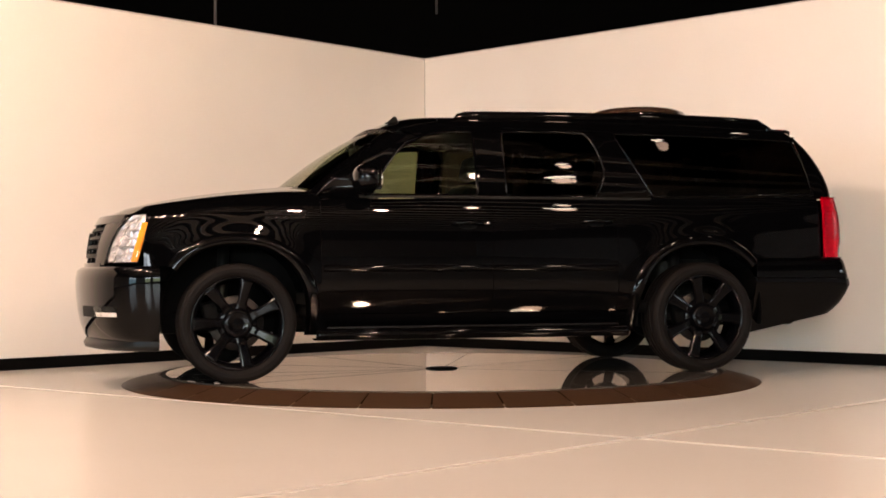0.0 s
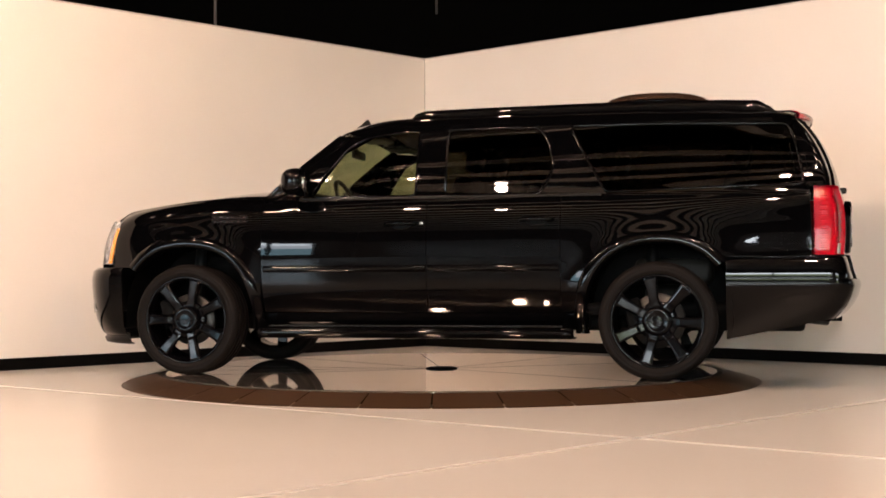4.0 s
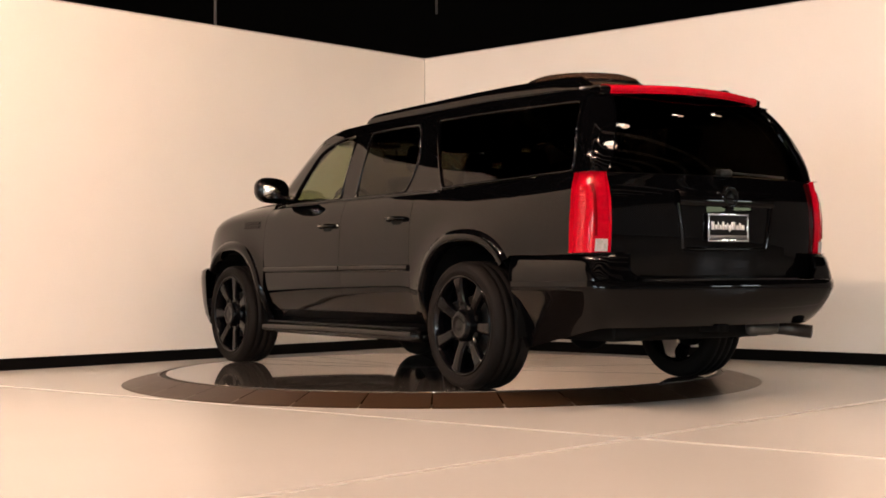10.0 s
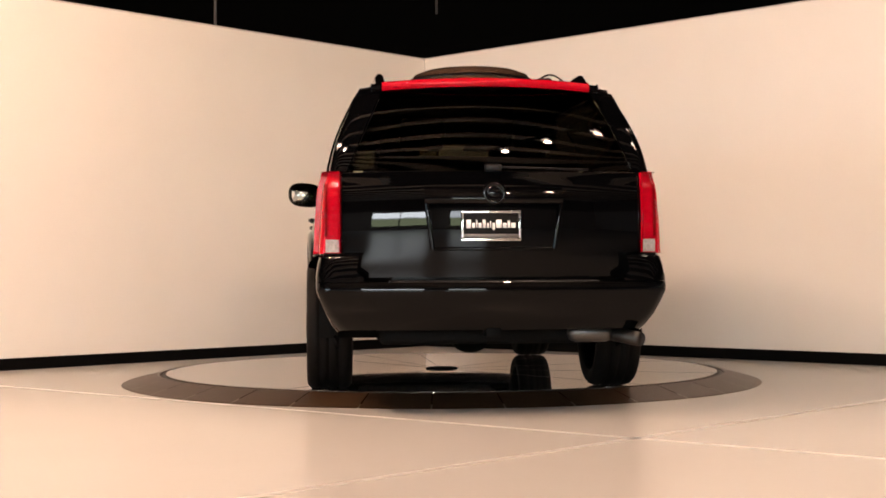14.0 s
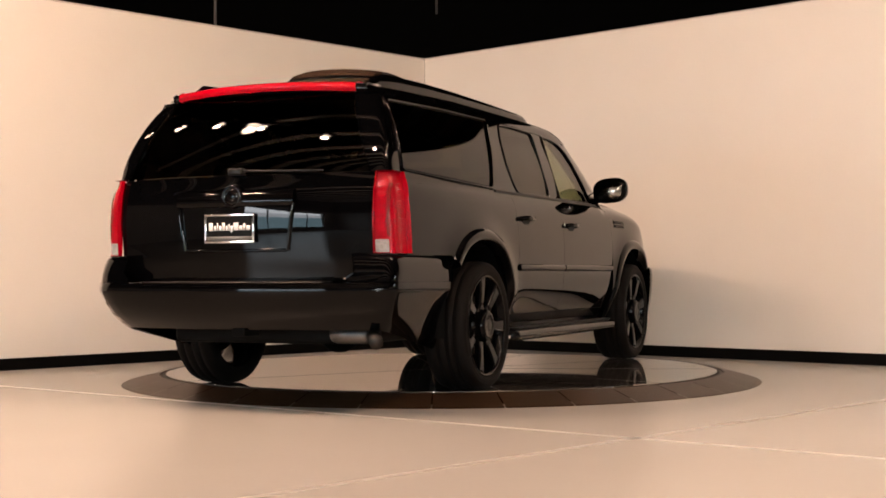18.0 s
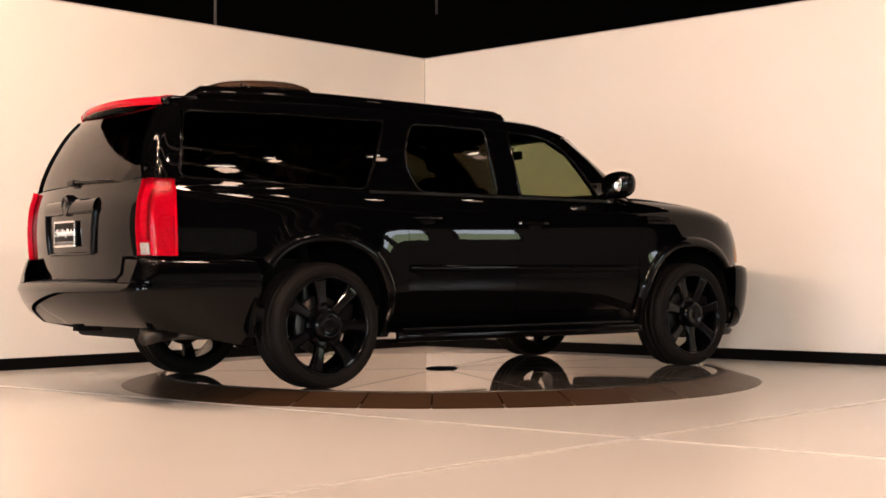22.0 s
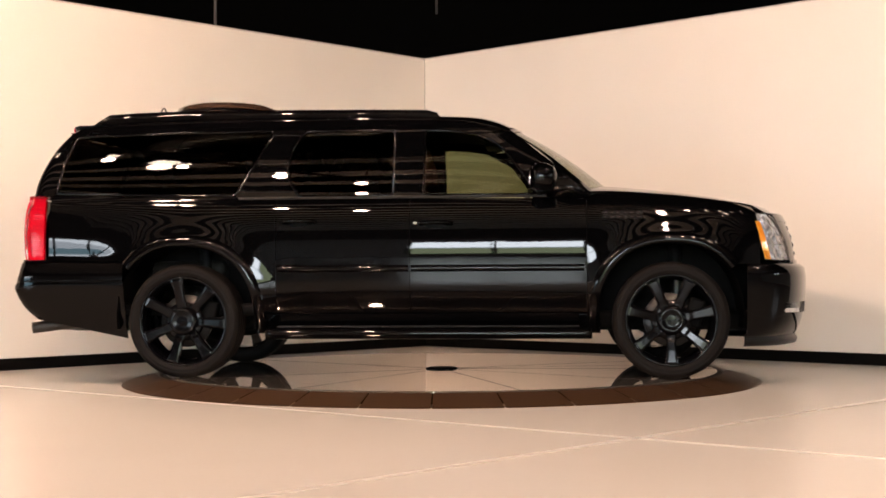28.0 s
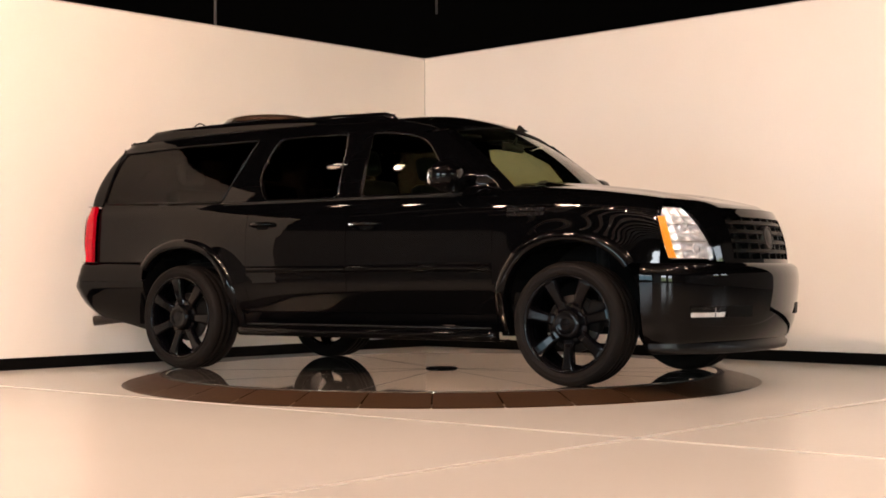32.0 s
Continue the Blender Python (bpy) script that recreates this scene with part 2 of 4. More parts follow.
def wall_with_holes(name, length, high, holes, m):
    """A wall 0.2 m thick along x with rectangular holes (x0, x1, z0, z1)."""
    bm = bmesh.new()
    xs = sorted({0.0, length, *[q for h in holes for q in h[:2]]})
    for x0, x1 in zip(xs, xs[1:]):
        cut = [h for h in holes if h[0] <= x0 and h[1] >= x1]
        if cut:
            if cut[0][2] > 0:
                box_into(bm, x0, x1, 0, 0.2, 0, cut[0][2])
            box_into(bm, x0, x1, 0, 0.2, cut[0][3], high)
        else:
            box_into(bm, x0, x1, 0, 0.2, 0, high)
    ob = link_mesh(name, bm, GREY_WALL if high < 4 else DARK_ROOM, smooth=False)
    ob.matrix_world = m
    return tagged(ob, "grey painted lower wall of the hall" if high < 4 else "dark painted upper wall of the hall", kind="structure")


def hall():
    top, mid = 6.4, 3.4
    for name, length, holes, m in (("wall_south", 24, [(12 - 4.2, 12 - 0.4, 0.45, 3.05), (12 + 1.0, 12 + 3.4, 0.45, 3.05)], pose(-12, -20.2, 0)), ("wall_west", 34, [(1.5, 9.3, 0.45, 3.05)], pose(-12, -20, 0, 0, 0, 90)),
                                   ("wall_east", 34, [(14.3, 15.5, 2.1, 3.3), (15.9, 17.0, 2.1, 3.3)], pose(12.2, -20, 0, 0, 0, 90)), ("wall_north", 24, [], pose(-12, 14, 0))):
        wall_with_holes(name, length, mid, holes, m)
        wall_with_holes(name + "_upper", length, top, [(0.0, length, 0.0, mid)], m)
    tagged(link_mesh("ceiling", box(-12.2, 12.2, -20.2, 14.2, top, top + 0.2), CEILING, smooth=False), "black high ceiling", kind="structure")
    for x, y, r, low in ((-2.48, 4.86, 0.016, 0.0), (-0.05, 7.0, 0.014, 4.05)):
        rod = link_mesh("conduit", tube([(x, y, low), (x, y, 6.4)], r, 8), GALV)
        tagged(rod, "thin grey upright conduit behind the display wall", "conduit")
    # bright outdoors past the openings; trees and facade emit their daylight themselves
    for name, x0, x1, z, mat, label, m in (("backdrop_south", -9.0, 10.0, 2.0, TREES, "green trees outside the hall, daylight put in as glow", pose(0, -26, 0)), ("backdrop_west", -28.0, -6.0, 2.6, FACADE, "shaded blue facade outside the hall, daylight put in as glow", pose(-18, 0, 0, 0, 0, 90)), ("backdrop_east", -12.0, 6.0, 3.6, TREES, "green trees outside the hall, daylight put in as glow", pose(18, 0, 0, 0, 0, 90))):
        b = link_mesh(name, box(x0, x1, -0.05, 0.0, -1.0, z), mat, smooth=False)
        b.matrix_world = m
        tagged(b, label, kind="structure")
        b = link_mesh(name, box(x0, x1, -0.05, 0.0, z, 8.0), SKY, smooth=False)
        b.matrix_world = m
        tagged(b, "pale daylight sky outside the hall", kind="structure")
    # window frames
    for name, m, wide, tall in (("window_1", pose(-4.2, -20.02, 0.45), 3.8, 2.6), ("window_2", pose(1.0, -20.02, 0.45), 2.4, 2.6), ("window_3", pose(-12.02, -18.5, 0.45, 0, 0, 90), 7.8, 2.6),
                                ("window_4", pose(12.02, -5.7, 2.1, 0, 0, 90), 1.2, 1.2), ("window_5", pose(12.02, -4.1, 2.1, 0, 0, 90), 1.1, 1.2)):
        bm = box(0, wide, -0.03, 0.03, 0, 0.06)
        box_into(bm, 0, wide, -0.03, 0.03, tall - 0.06, tall)
        n = max(1, round(wide / 1.9))
        for k in range(n + 1):
            x = k * (wide - 0.06) / n
            box_into(bm, x, x + 0.06, -0.03, 0.03, 0.06, tall - 0.06)
        ob = link_mesh(name, bm, BLACK_TRIM, smooth=False)
        ob.matrix_world = m
        tagged(ob, "dark framed showroom window", kind="structure")
    # steel joists under the ceiling: pale to y -3, beyond it shade painted near-black
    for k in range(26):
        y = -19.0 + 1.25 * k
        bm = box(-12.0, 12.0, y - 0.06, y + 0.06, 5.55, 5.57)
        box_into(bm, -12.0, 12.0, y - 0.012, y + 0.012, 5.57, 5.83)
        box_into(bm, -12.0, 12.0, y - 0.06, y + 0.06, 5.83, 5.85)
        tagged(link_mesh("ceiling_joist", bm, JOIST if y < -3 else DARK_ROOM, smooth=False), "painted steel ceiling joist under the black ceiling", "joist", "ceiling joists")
    for spots in (LEFT_SPOTS, RIGHT_SPOTS):
        (x0, y0), (x1, y1) = spots[0][0], spots[-1][0]
        length, turn = math.hypot(x1 - x0, y1 - y0), math.degrees(math.atan2(y1 - y0, x1 - x0))
        track = new("light_track")
        track.matrix_world = pose(x0, y0, SPOT_Z, 0, 0, turn)
        tagged(track, "long black lighting track hung from the ceiling", "light track", "lighting tracks")
        part("rail", box(-0.25, length + 0.25, -0.06, 0.06, 0.20, 0.25), BLACK_TRIM, track, smooth=False)
        for k in range(4):
            x = length * k / 3
            part("hanger", tube([(x, 0, 0.25), (x, 0, 6.4 - SPOT_Z)], 0.01, 6), BLACK_TRIM, track)
    first = {}
    for name, label, group, size, spots in (("spotlight", "small round black track spotlight, lit", "track spotlights", 0.50, [q for q, _ in SPOTS]), ("high_bay_lamp", "wide round black high-bay lamp, lit", "high-bay lamps", 1.25, [q for q, _ in BAYS])):
        for x, y in spots:
            m = pose(x, y, SPOT_Z)
            if name in first:
                copy_thing(first[name], m)
                continue
            first[name] = new(name)
            first[name].matrix_world = m
            tagged(first[name], label, "ceiling lamp", group)
            part("shade", lathe([(0.05 * size, 0.36 * size), (0.10 * size, 0.34 * size), (0.20 * size, 0.06 * size), (0.205 * size, 0.05 * size), (0.195 * size, 0.05 * size), (0.09 * size, 0.33 * size)], 32), BLACK_TRIM, first[name])
            part("stem", tube([(0, 0, 0.34 * size), (0, 0, 0.22 if size < 1 else 2.2)], 0.012, 6), BLACK_TRIM, first[name])
            part("bulb", lathe([(0.0, 0.16 * size), (0.10 * size, 0.155 * size), (0.14 * size, 0.13 * size), (0.15 * size, 0.125 * size)], 28), LAMP_GLOW, first[name], "glowing lamp glass")


def turntable():
    ramp = new("turntable_ramp")
    tagged(ramp, "dark brown metal ramp ring round the turntable", "turntable ramp")
    n = 34
    step = 360 / n
    for k in range(n):
        a0 = -90 - 1.4 + k * step + 0.12
        bm = lathe([(2.045, 0.0), (2.045, 0.066), (2.06, 0.070), (2.30, 0.006), (2.312, 0.0)], 6, "z", (a0, a0 + step - 0.24))
        part("ramp_segment", bm, RAMP, ramp, smooth=False)
    table = new("turntable")
    table.location = (0, 0, 0)
    tagged(table, "round polished beige turntable platform", "turntable")
    bm = lathe([(0.0, 0.073), (0.6, 0.073), (1.2, 0.073), (1.99, 0.073), (2.004, 0.071), (2.006, 0.0)], 128)
    part("platform", bm, DISC, table, smooth=False)
    for a, wide in ((32, 0.004), (147, 0.004), (214, 0.004), (248, 0.004), (289, 0.004), (16, 0.002), (1, 0.002), (324, 0.002)):
        bm = box(0.12, 2.0, -wide, wide, 0.0722, 0.0736)
        bmesh.ops.transform(bm, matrix=pose(0, 0, 0, 0, 0, a), verts=bm.verts)
        part("panel_seam", bm, SEAM, table, smooth=False)
    part("edge_seam", lathe([(2.008, 0.0), (2.008, 0.060), (2.043, 0.060), (2.043, 0.0)], 96), SEAM, table, "dark gap round the platform")
    part("hub_cap", lathe([(0.0, 0.085), (0.10, 0.085), (0.118, 0.079), (0.118, 0.0735)], 40), DARK_METAL, table, "dark round cap in the centre")
    return table

# ---- the vehicle's surface: x forward, y to its left, z up from its tyres ----
W_Z = curve((0.20, 0.785), (0.27, 0.817), (0.36, 0.858), (0.50, 0.920), (0.61, 0.957), (0.65, 0.9615), (0.70, 0.9635), (0.78, 0.968), (0.86, 0.970),
            (0.95, 0.967), (1.05, 0.957), (1.12, 0.944), (1.18, 0.925), (1.217, 0.908), (1.34, 0.878), (1.45, 0.846), (1.60, 0.792), (1.69, 0.758), (1.75, 0.728), (1.80, 0.665))
NOSE_Z = curve((0.20, 2.50), (0.35, 2.55), (0.62, 2.58), (0.76, 2.56), (0.90, 2.54), (1.0, 2.51), (1.1, 2.46), (1.22, 2.35))
TAIL_Z = curve((0.40, -2.84), (0.70, -2.872), (0.80, -2.887), (0.90, -2.8975), (1.0, -2.9015), (1.10, -2.897), (1.24, -2.866), (1.40, -2.822), (1.60, -2.733), (1.72, -2.640), (1.80, -2.575))
SHOULDER_X = curve((0.90, 1.235), (1.20, 1.243), (1.60, 1.221), (2.0, 1.172), (2.3, 1.108), (2.6, 1.005))
HOOD_X = curve((1.0, 1.315), (1.22, 1.300), (1.6, 1.262), (2.0, 1.206), (2.3, 1.143), (2.46, 1.097), (2.6, 1.03))
ROOF_X = curve((-2.64, 1.755), (-2.5, 1.785), (-2.0, 1.832), (-1.3, 1.852), (-0.6, 1.850), (0.0, 1.843), (0.3, 1.829), (0.45, 1.798), (0.575, 1.738), (0.66, 1.70))
EDGE_X = curve((-2.64, 1.715), (-2.4, 1.745), (-1.5, 1.772), (-0.4, 1.774), (0.2, 1.758), (0.40, 1.722), (0.53, 1.680), (0.62, 1.64))
REAR_TAPER = curve((0.20, 0.02), (0.75, 0.035), (0.85, 0.050), (1.05, 0.048), (1.25, 0.022), (1.40, 0.020), (1.55, 0.030), (1.72, 0.055), (1.80, 0.055))
FRONT_N, FRONT_BOW, FRONT_X0 = 8.0, 0.285, 1.45
REAR_N, REAR_BOW, REAR_X0 = 60.0, 0.14, -1.7
REAR_BOW_Z = curve((0.40, 0.105), (0.76, 0.105), (0.84, 0.115), (1.20, 0.115), (1.34, 0.100), (1.80, 0.115))


def width_at(x, z):
    w = W_Z(z)
    up = min(max((z - 1.15) / 0.5, 0.0), 1.0)
    if x < -1.2:
        w *= 1 - REAR_TAPER(z) * (min(-1.2 - x, 1.5) / 1.4) ** 2
    if x > 0:
        w *= 1 - 0.05 * up * min(x / 0.9, 1.2) ** 2
    return w


def plan_front(y, z, w, nose):
    q = min(abs(y) / w, 1.0)
    return FRONT_X0 + (nose - FRONT_X0) * max(1 - q ** FRONT_N, 0.0) ** (1 / FRONT_N) - FRONT_BOW * q * q


def plan_rear(y, z, w, tail):
    q = min(abs(y) / w, 1.0)
    return REAR_X0 + (tail - REAR_X0) * max(1 - q ** REAR_N, 0.0) ** (1 / REAR_N) + REAR_BOW_Z(z) * q * q


def half_width(x, z, grow=0.0, nose=None, tail=None):
    """The body's half width at station x and height z."""
    w = width_at(x, z) + grow
    if x > 0.95 and z < 1.3:
        top, r = SHOULDER_X(x), 0.10
        q = min(max((z - (top - r)) / r, 0.0), 1.0)
        w -= r * 0.9 * (1 - math.sqrt(max(1 - q * q, 0.0)))
    fn = None
    if x > FRONT_X0 - FRONT_BOW and z < 1.3:
        end, fn = (NOSE_Z(z) if nose is None else nose), plan_front
        ahead = lambda y: fn(y, z, w, end) - x
    elif x < REAR_X0 + REAR_BOW:
        end, fn = (TAIL_Z(z) if tail is None else tail), plan_rear
        ahead = lambda y: x - fn(y, z, w, end)
    if fn is None:
        return w
    lo, hi = 0.0, w
    for _ in range(26):
        mid = (lo + hi) / 2
        if ahead(mid) > 0:
            lo = mid
        else:
            hi = mid
    return lo


def side_point(x, z, s=1, out=0.0):
    return Vector((x, s * (half_width(x, z) + out), z))


def front_point(y, z, out=0.0):
    return Vector((plan_front(y, z, width_at(2.0, z), NOSE_Z(z)) + out, y, z))


def rear_point(y, z, out=0.0):
    return Vector((plan_rear(y, z, width_at(-2.3, z), TAIL_Z(z)) - out, y, z))


def hood_z(x, y):
    top = SHOULDER_X(x)
    q = min(abs(y) / 0.86, 1.0)
    ridge = 0.012 * math.exp(-((abs(y) - 0.42) / 0.09) ** 2)
    return top + (HOOD_X(x) - top) * (1 - q ** 3.6) + ridge * min(max((2.45 - x) / 0.5, 0), 1)


def resample(pts, n):
    pts = [Vector(q) for q in pts]
    d = [0.0]
    for a, b in zip(pts, pts[1:]):
        d.append(d[-1] + (b - a).length)
    res, j = [], 0
    for k in range(n):
        s = d[-1] * k / (n - 1)
        while j < len(d) - 2 and d[j + 1] < s:
            j += 1
        t = (s - d[j]) / max(d[j + 1] - d[j], 1e-9)
        res.append(pts[j].lerp(pts[j + 1], min(max(t, 0), 1)))
    return res


def coons(bottom, right, top, left, nu, nv):
    """A grid of 2D points between four edges; bottom and top run from left to right, left and right upwards."""
    b, t, l, r = resample(bottom, nu), resample(top, nu), resample(left, nv), resample(right, nv)
    rows = []
    for j in range(nv):
        v = j / (nv - 1)
        row = []
        for i in range(nu):
            u = i / (nu - 1)
            q = b[i] * (1 - v) + t[i] * v + l[j] * (1 - u) + r[j] * u
            q -= b[0] * (1 - u) * (1 - v) + b[-1] * u * (1 - v) + t[0] * (1 - u) * v + t[-1] * u * v
            row.append(q)
        rows.append(row)
    return rows


def sheet(rows, flip=False, thick=0.012, roll=0.004):
    """A panel from a grid of 3D points, with rolled edges that turn inwards."""
    bm = bmesh.new()
    nv, nu = len(rows), len(rows[0])
    P = np.array([[tuple(q) for q in row] for row in rows])
    du = np.gradient(P, axis=1)
    dv = np.gradient(P, axis=0)
    N = np.cross(du, dv)
    N /= np.maximum(np.linalg.norm(N, axis=2, keepdims=True), 1e-9)
    if flip:
        N = -N
    grid = [[bm.verts.new(P[j, i]) for i in range(nu)] for j in range(nv)]

    def face(a, b, c, d):
        try:
            bm.faces.new((a, d, c, b) if flip else (a, b, c, d))
        except ValueError:
            pass
    for j in range(nv - 1):
        for i in range(nu - 1):
            face(grid[j][i], grid[j][i + 1], grid[j + 1][i + 1], grid[j + 1][i])
    if thick:
        loop = [(0, i) for i in range(nu)] + [(j, nu - 1) for j in range(1, nv)] + [(nv - 1, i) for i in range(nu - 2, -1, -1)] + [(j, 0) for j in range(nv - 2, 0, -1)]
        a = [bm.verts.new(P[j, i]) for j, i in loop]
        b = [bm.verts.new(P[j, i] - N[j, i] * roll) for j, i in loop]
        c = [bm.verts.new(P[j, i] - N[j, i] * thick) for j, i in loop]
        for k in range(len(loop)):
            n = (k + 1) % len(loop)
            face(b[k], b[n], a[n], a[k])
            face(c[k], c[n], b[n], b[k])
    return bm


def arc2(cx, cz, r, a0, a1, n=24, rz=None):
    return [arch_point(cx, cz, r, rz or r, radians(a0 + (a1 - a0) * k / n)) for k in range(n + 1)]


def arch_point(cx, cz, r, rz, a):
    """A point on a slightly squared wheel arch."""
    c, q = math.cos(a), math.sin(a)
    return cx + r * math.copysign(abs(c) ** 0.86, c), cz + rz * math.copysign(abs(q) ** 0.86, q)


def side_patch(bottom, right, top, left, nu, nv, s, out=0.0, thick=0.012, grow=None):
    """A panel on the vehicle's side from edges in (x, z); edges run from the tail to the nose."""
    g = coons(*[[(a, b, 0) for a, b in e] for e in (bottom, right, top, left)], nu, nv)
    rows = [[side_point(q.x, q.y, s, out + (grow(q.x, q.y) if grow else 0.0)) for q in row] for row in g]
    return sheet(rows, flip=(s > 0), thick=thick)


FRONT_HUB, REAR_HUB, HUB_Z = 1.612, -1.665, 0.388
ARCH_R, ARCH_RZ = 0.475, 0.510
WHEEL_Y = 1.005


def flare_bulge(x, z):
    """The body swells a little towards the wheel arches."""
    b = 0.0
    for cx in (FRONT_HUB, REAR_HUB):
        d = math.hypot(x - cx, z - HUB_Z)
        b += 0.026 * math.exp(-max(d - 0.50, 0) ** 2 / 0.016)
    return b


def rear_glass_half(z):
    return 0.775 - 0.20 * max(z - 1.25, 0) / 0.46


def soft_corner(a, b, c, r=0.035):
    """Three points that round the corner at b between its neighbours a and c."""
    a, b, c = Vector(a), Vector(b), Vector(c)
    p = b + (a - b).normalized() * min(r, (a - b).length * 0.4)
    q = b + (c - b).normalized() * min(r, (c - b).length * 0.4)
    return [tuple(p), tuple((p + q + b * 2) / 4), tuple(q)]


def body(suv):
    for s in (1, -1):
        # front fender with its top edge towards the hood
        bottom = [(1.0635, 0.44)] + [(1.12, 0.44)] + arc2(FRONT_HUB, HUB_Z, ARCH_R, 173, 42, 26, ARCH_RZ) + [(2.08, 0.758), (2.20, 0.758)]
        top = [(1.0635, 1.218)] + [(x, SHOULDER_X(x) - 0.002) for x in np.linspace(1.15, 2.16, 12)] + [(2.185, 1.09)]
        left = [(1.0635, 0.44), (1.0635, 1.218)]
        right = [(2.20, 0.758), (2.20, 0.90), (2.185, 1.09)]
        part("front_fender", side_patch(bottom, right, top, left, 44, 26, s, grow=flare_bulge), PAINT, suv)
        rows = []
        for k in range(6):
            row = []
            for x in np.linspace(1.0635, 2.16, 22):
                y0, y1 = half_width(x, SHOULDER_X(x) - 0.002), 0.80 - 0.10 * max(x - 1.3, 0)
                y = y0 + (y1 - y0) * k / 5
                row.append(Vector((x, s * y, hood_z(x, y) if k else SHOULDER_X(x) - 0.002)))
            rows.append(row)
        part("fender_top", sheet(rows, flip=(s > 0)), PAINT, suv)
        # doors
        door = part("front_door", side_patch([(-0.1195, 0.44), (1.06055, 0.44)], [(1.06055, 0.44), (1.06055, 1.20)], [(-0.1195, 1.217), (1.06055, 1.217)], [(-0.1195, 0.44), (-0.1195, 1.217)], 26, 34, s), PAINT, suv)
        part("rear_door", side_patch([(-1.0315, 0.44), (-0.1225, 0.44)], [(-0.1225, 0.44), (-0.1225, 1.217)], [(-1.0315, 1.217), (-0.1225, 1.217)], [(-1.0315, 0.44), (-1.0315, 1.217)], 22, 34, s, grow=flare_bulge), PAINT, suv)
        bottom = [(-2.635, 0.805), (-2.12, 0.805)] + arc2(REAR_HUB, HUB_Z, ARCH_R, 138, 7, 26, ARCH_RZ)[0:] + [(-1.0345, 0.44)]
        part("quarter_panel", side_patch(bottom, [(-1.0345, 0.44), (-1.0345, 1.217)], [(-2.625, 1.26), (-2.0, 1.235), (-1.0345, 1.217)], [(-2.635, 0.805), (-2.635, 1.05), (-2.625, 1.26)], 60, 26, s, grow=flare_bulge), PAINT, suv)
        part("sill", side_patch([(-1.13, 0.33), (1.13, 0.33)], [(1.13, 0.33), (1.10, 0.434)], [(-1.12, 0.434), (1.10, 0.434)], [(-1.13, 0.33), (-1.12, 0.434)], 20, 6, s), PAINT, suv)
        # arch flares
        for cx in (FRONT_HUB, REAR_HUB):
            a0, a1 = (-12, 192)
            if cx == FRONT_HUB:
                a0 = 38
            else:
                a1 = 140
            rows = []
            for r, out in ((-0.012, -0.06), (0.0, 0.004), (0.010, 0.014), (0.030, 0.017), (0.052, 0.015), (0.066, 0.007), (0.076, -0.003)):
                row = []
                for k in range(41):
                    a = radians(a0 + (a1 - a0) * k / 40)
                    x, z = arch_point(cx, HUB_Z, ARCH_R + r, ARCH_RZ + r, a)
                    row.append(side_point(x, max(z, 0.30), s, out + flare_bulge(x, z)))
                rows.append(row)
            part("arch_flare", sheet(rows, flip=(s > 0), thick=0.0), PAINT, suv)
            part("wheel_well", well(cx, s), DARK_METAL, suv, smooth=False)
        # pillars and roof edge
        part("roof_edge", side_patch([(-2.52, 1.672), (-1.0, 1.702), (-0.2, 1.695), (0.20, 1.680), (0.36, 1.655)], [(0.36, 1.655), (0.50, 1.688)],
                                     [(-2.56, 1.724), (-2.4, 1.744), (-1.5, 1.770), (-0.4, 1.772), (0.2, 1.756), (0.50, 1.688)], [(-2.52, 1.672), (-2.56, 1.724)], 40, 6, s), PAINT, suv)
        part("b_pillar", side_patch([(-0.235, 1.222), (-0.03, 1.222)], [(-0.03, 1.222), (-0.03, 1.69)], [(-0.235, 1.69), (-0.03, 1.69)], [(-0.235, 1.222), (-0.235, 1.69)], 6, 12, s, -0.003), PAINT, suv)
        part("c_pillar", side_patch([(-1.33, 1.222), (-0.88, 1.222)], [(-0.88, 1.222), (-0.885, 1.25), (-0.978, 1.42), (-0.92, 1.61), (-0.86, 1.70)], [(-1.075, 1.70), (-0.86, 1.70)], [(-1.33, 1.222), (-1.075, 1.70)], 8, 14, s), PAINT, suv)
        rows = []
        for z in np.linspace(1.248, 1.700, 16):
            k = (z - 1.248) / 0.452
            pts = wrap(False, z, width_at(-2.6, z), TAIL_Z(z), -2.605 + 0.085 * k, 240)
            rows.append(resample(cut_side(pts, rear_glass_half(z) + 0.003, s, False), 40))
        part("d_pillar", sheet(rows, flip=(s > 0)), PAINT, suv)
        # side glass
        part("front_window", side_patch([(-0.032, 1.226), (0.737, 1.226)], [(0.737, 1.226), (0.507, 1.550), (0.32, 1.652)], [(-0.032, 1.688), (0.2, 1.676), (0.32, 1.652)], [(-0.032, 1.226), (-0.032, 1.688)], 16, 14, s, -0.008, 0.0), CLEAR, suv, "pale green front side window").visible_shadow = False
        part("rear_window", side_patch([(-0.89, 1.226), (-0.237, 1.226)], [(-0.237, 1.226), (-0.237, 1.688)], [(-0.862, 1.698), (-0.237, 1.688)], [(-0.89, 1.226), (-0.976, 1.42), (-0.92, 1.61), (-0.862, 1.698)], 14, 14, s, -0.008, 0.0), TINT, suv, "dark privacy glass window")
        part("quarter_window", side_patch([(-2.62, 1.265), (-1.325, 1.230)], [(-1.325, 1.230), (-1.075, 1.698)], [(-2.52, 1.670), (-1.8, 1.690), (-1.075, 1.698)], [(-2.62, 1.265), (-2.52, 1.670)], 30, 14, s, -0.008, 0.0), TINT, suv, "long dark privacy glass window")
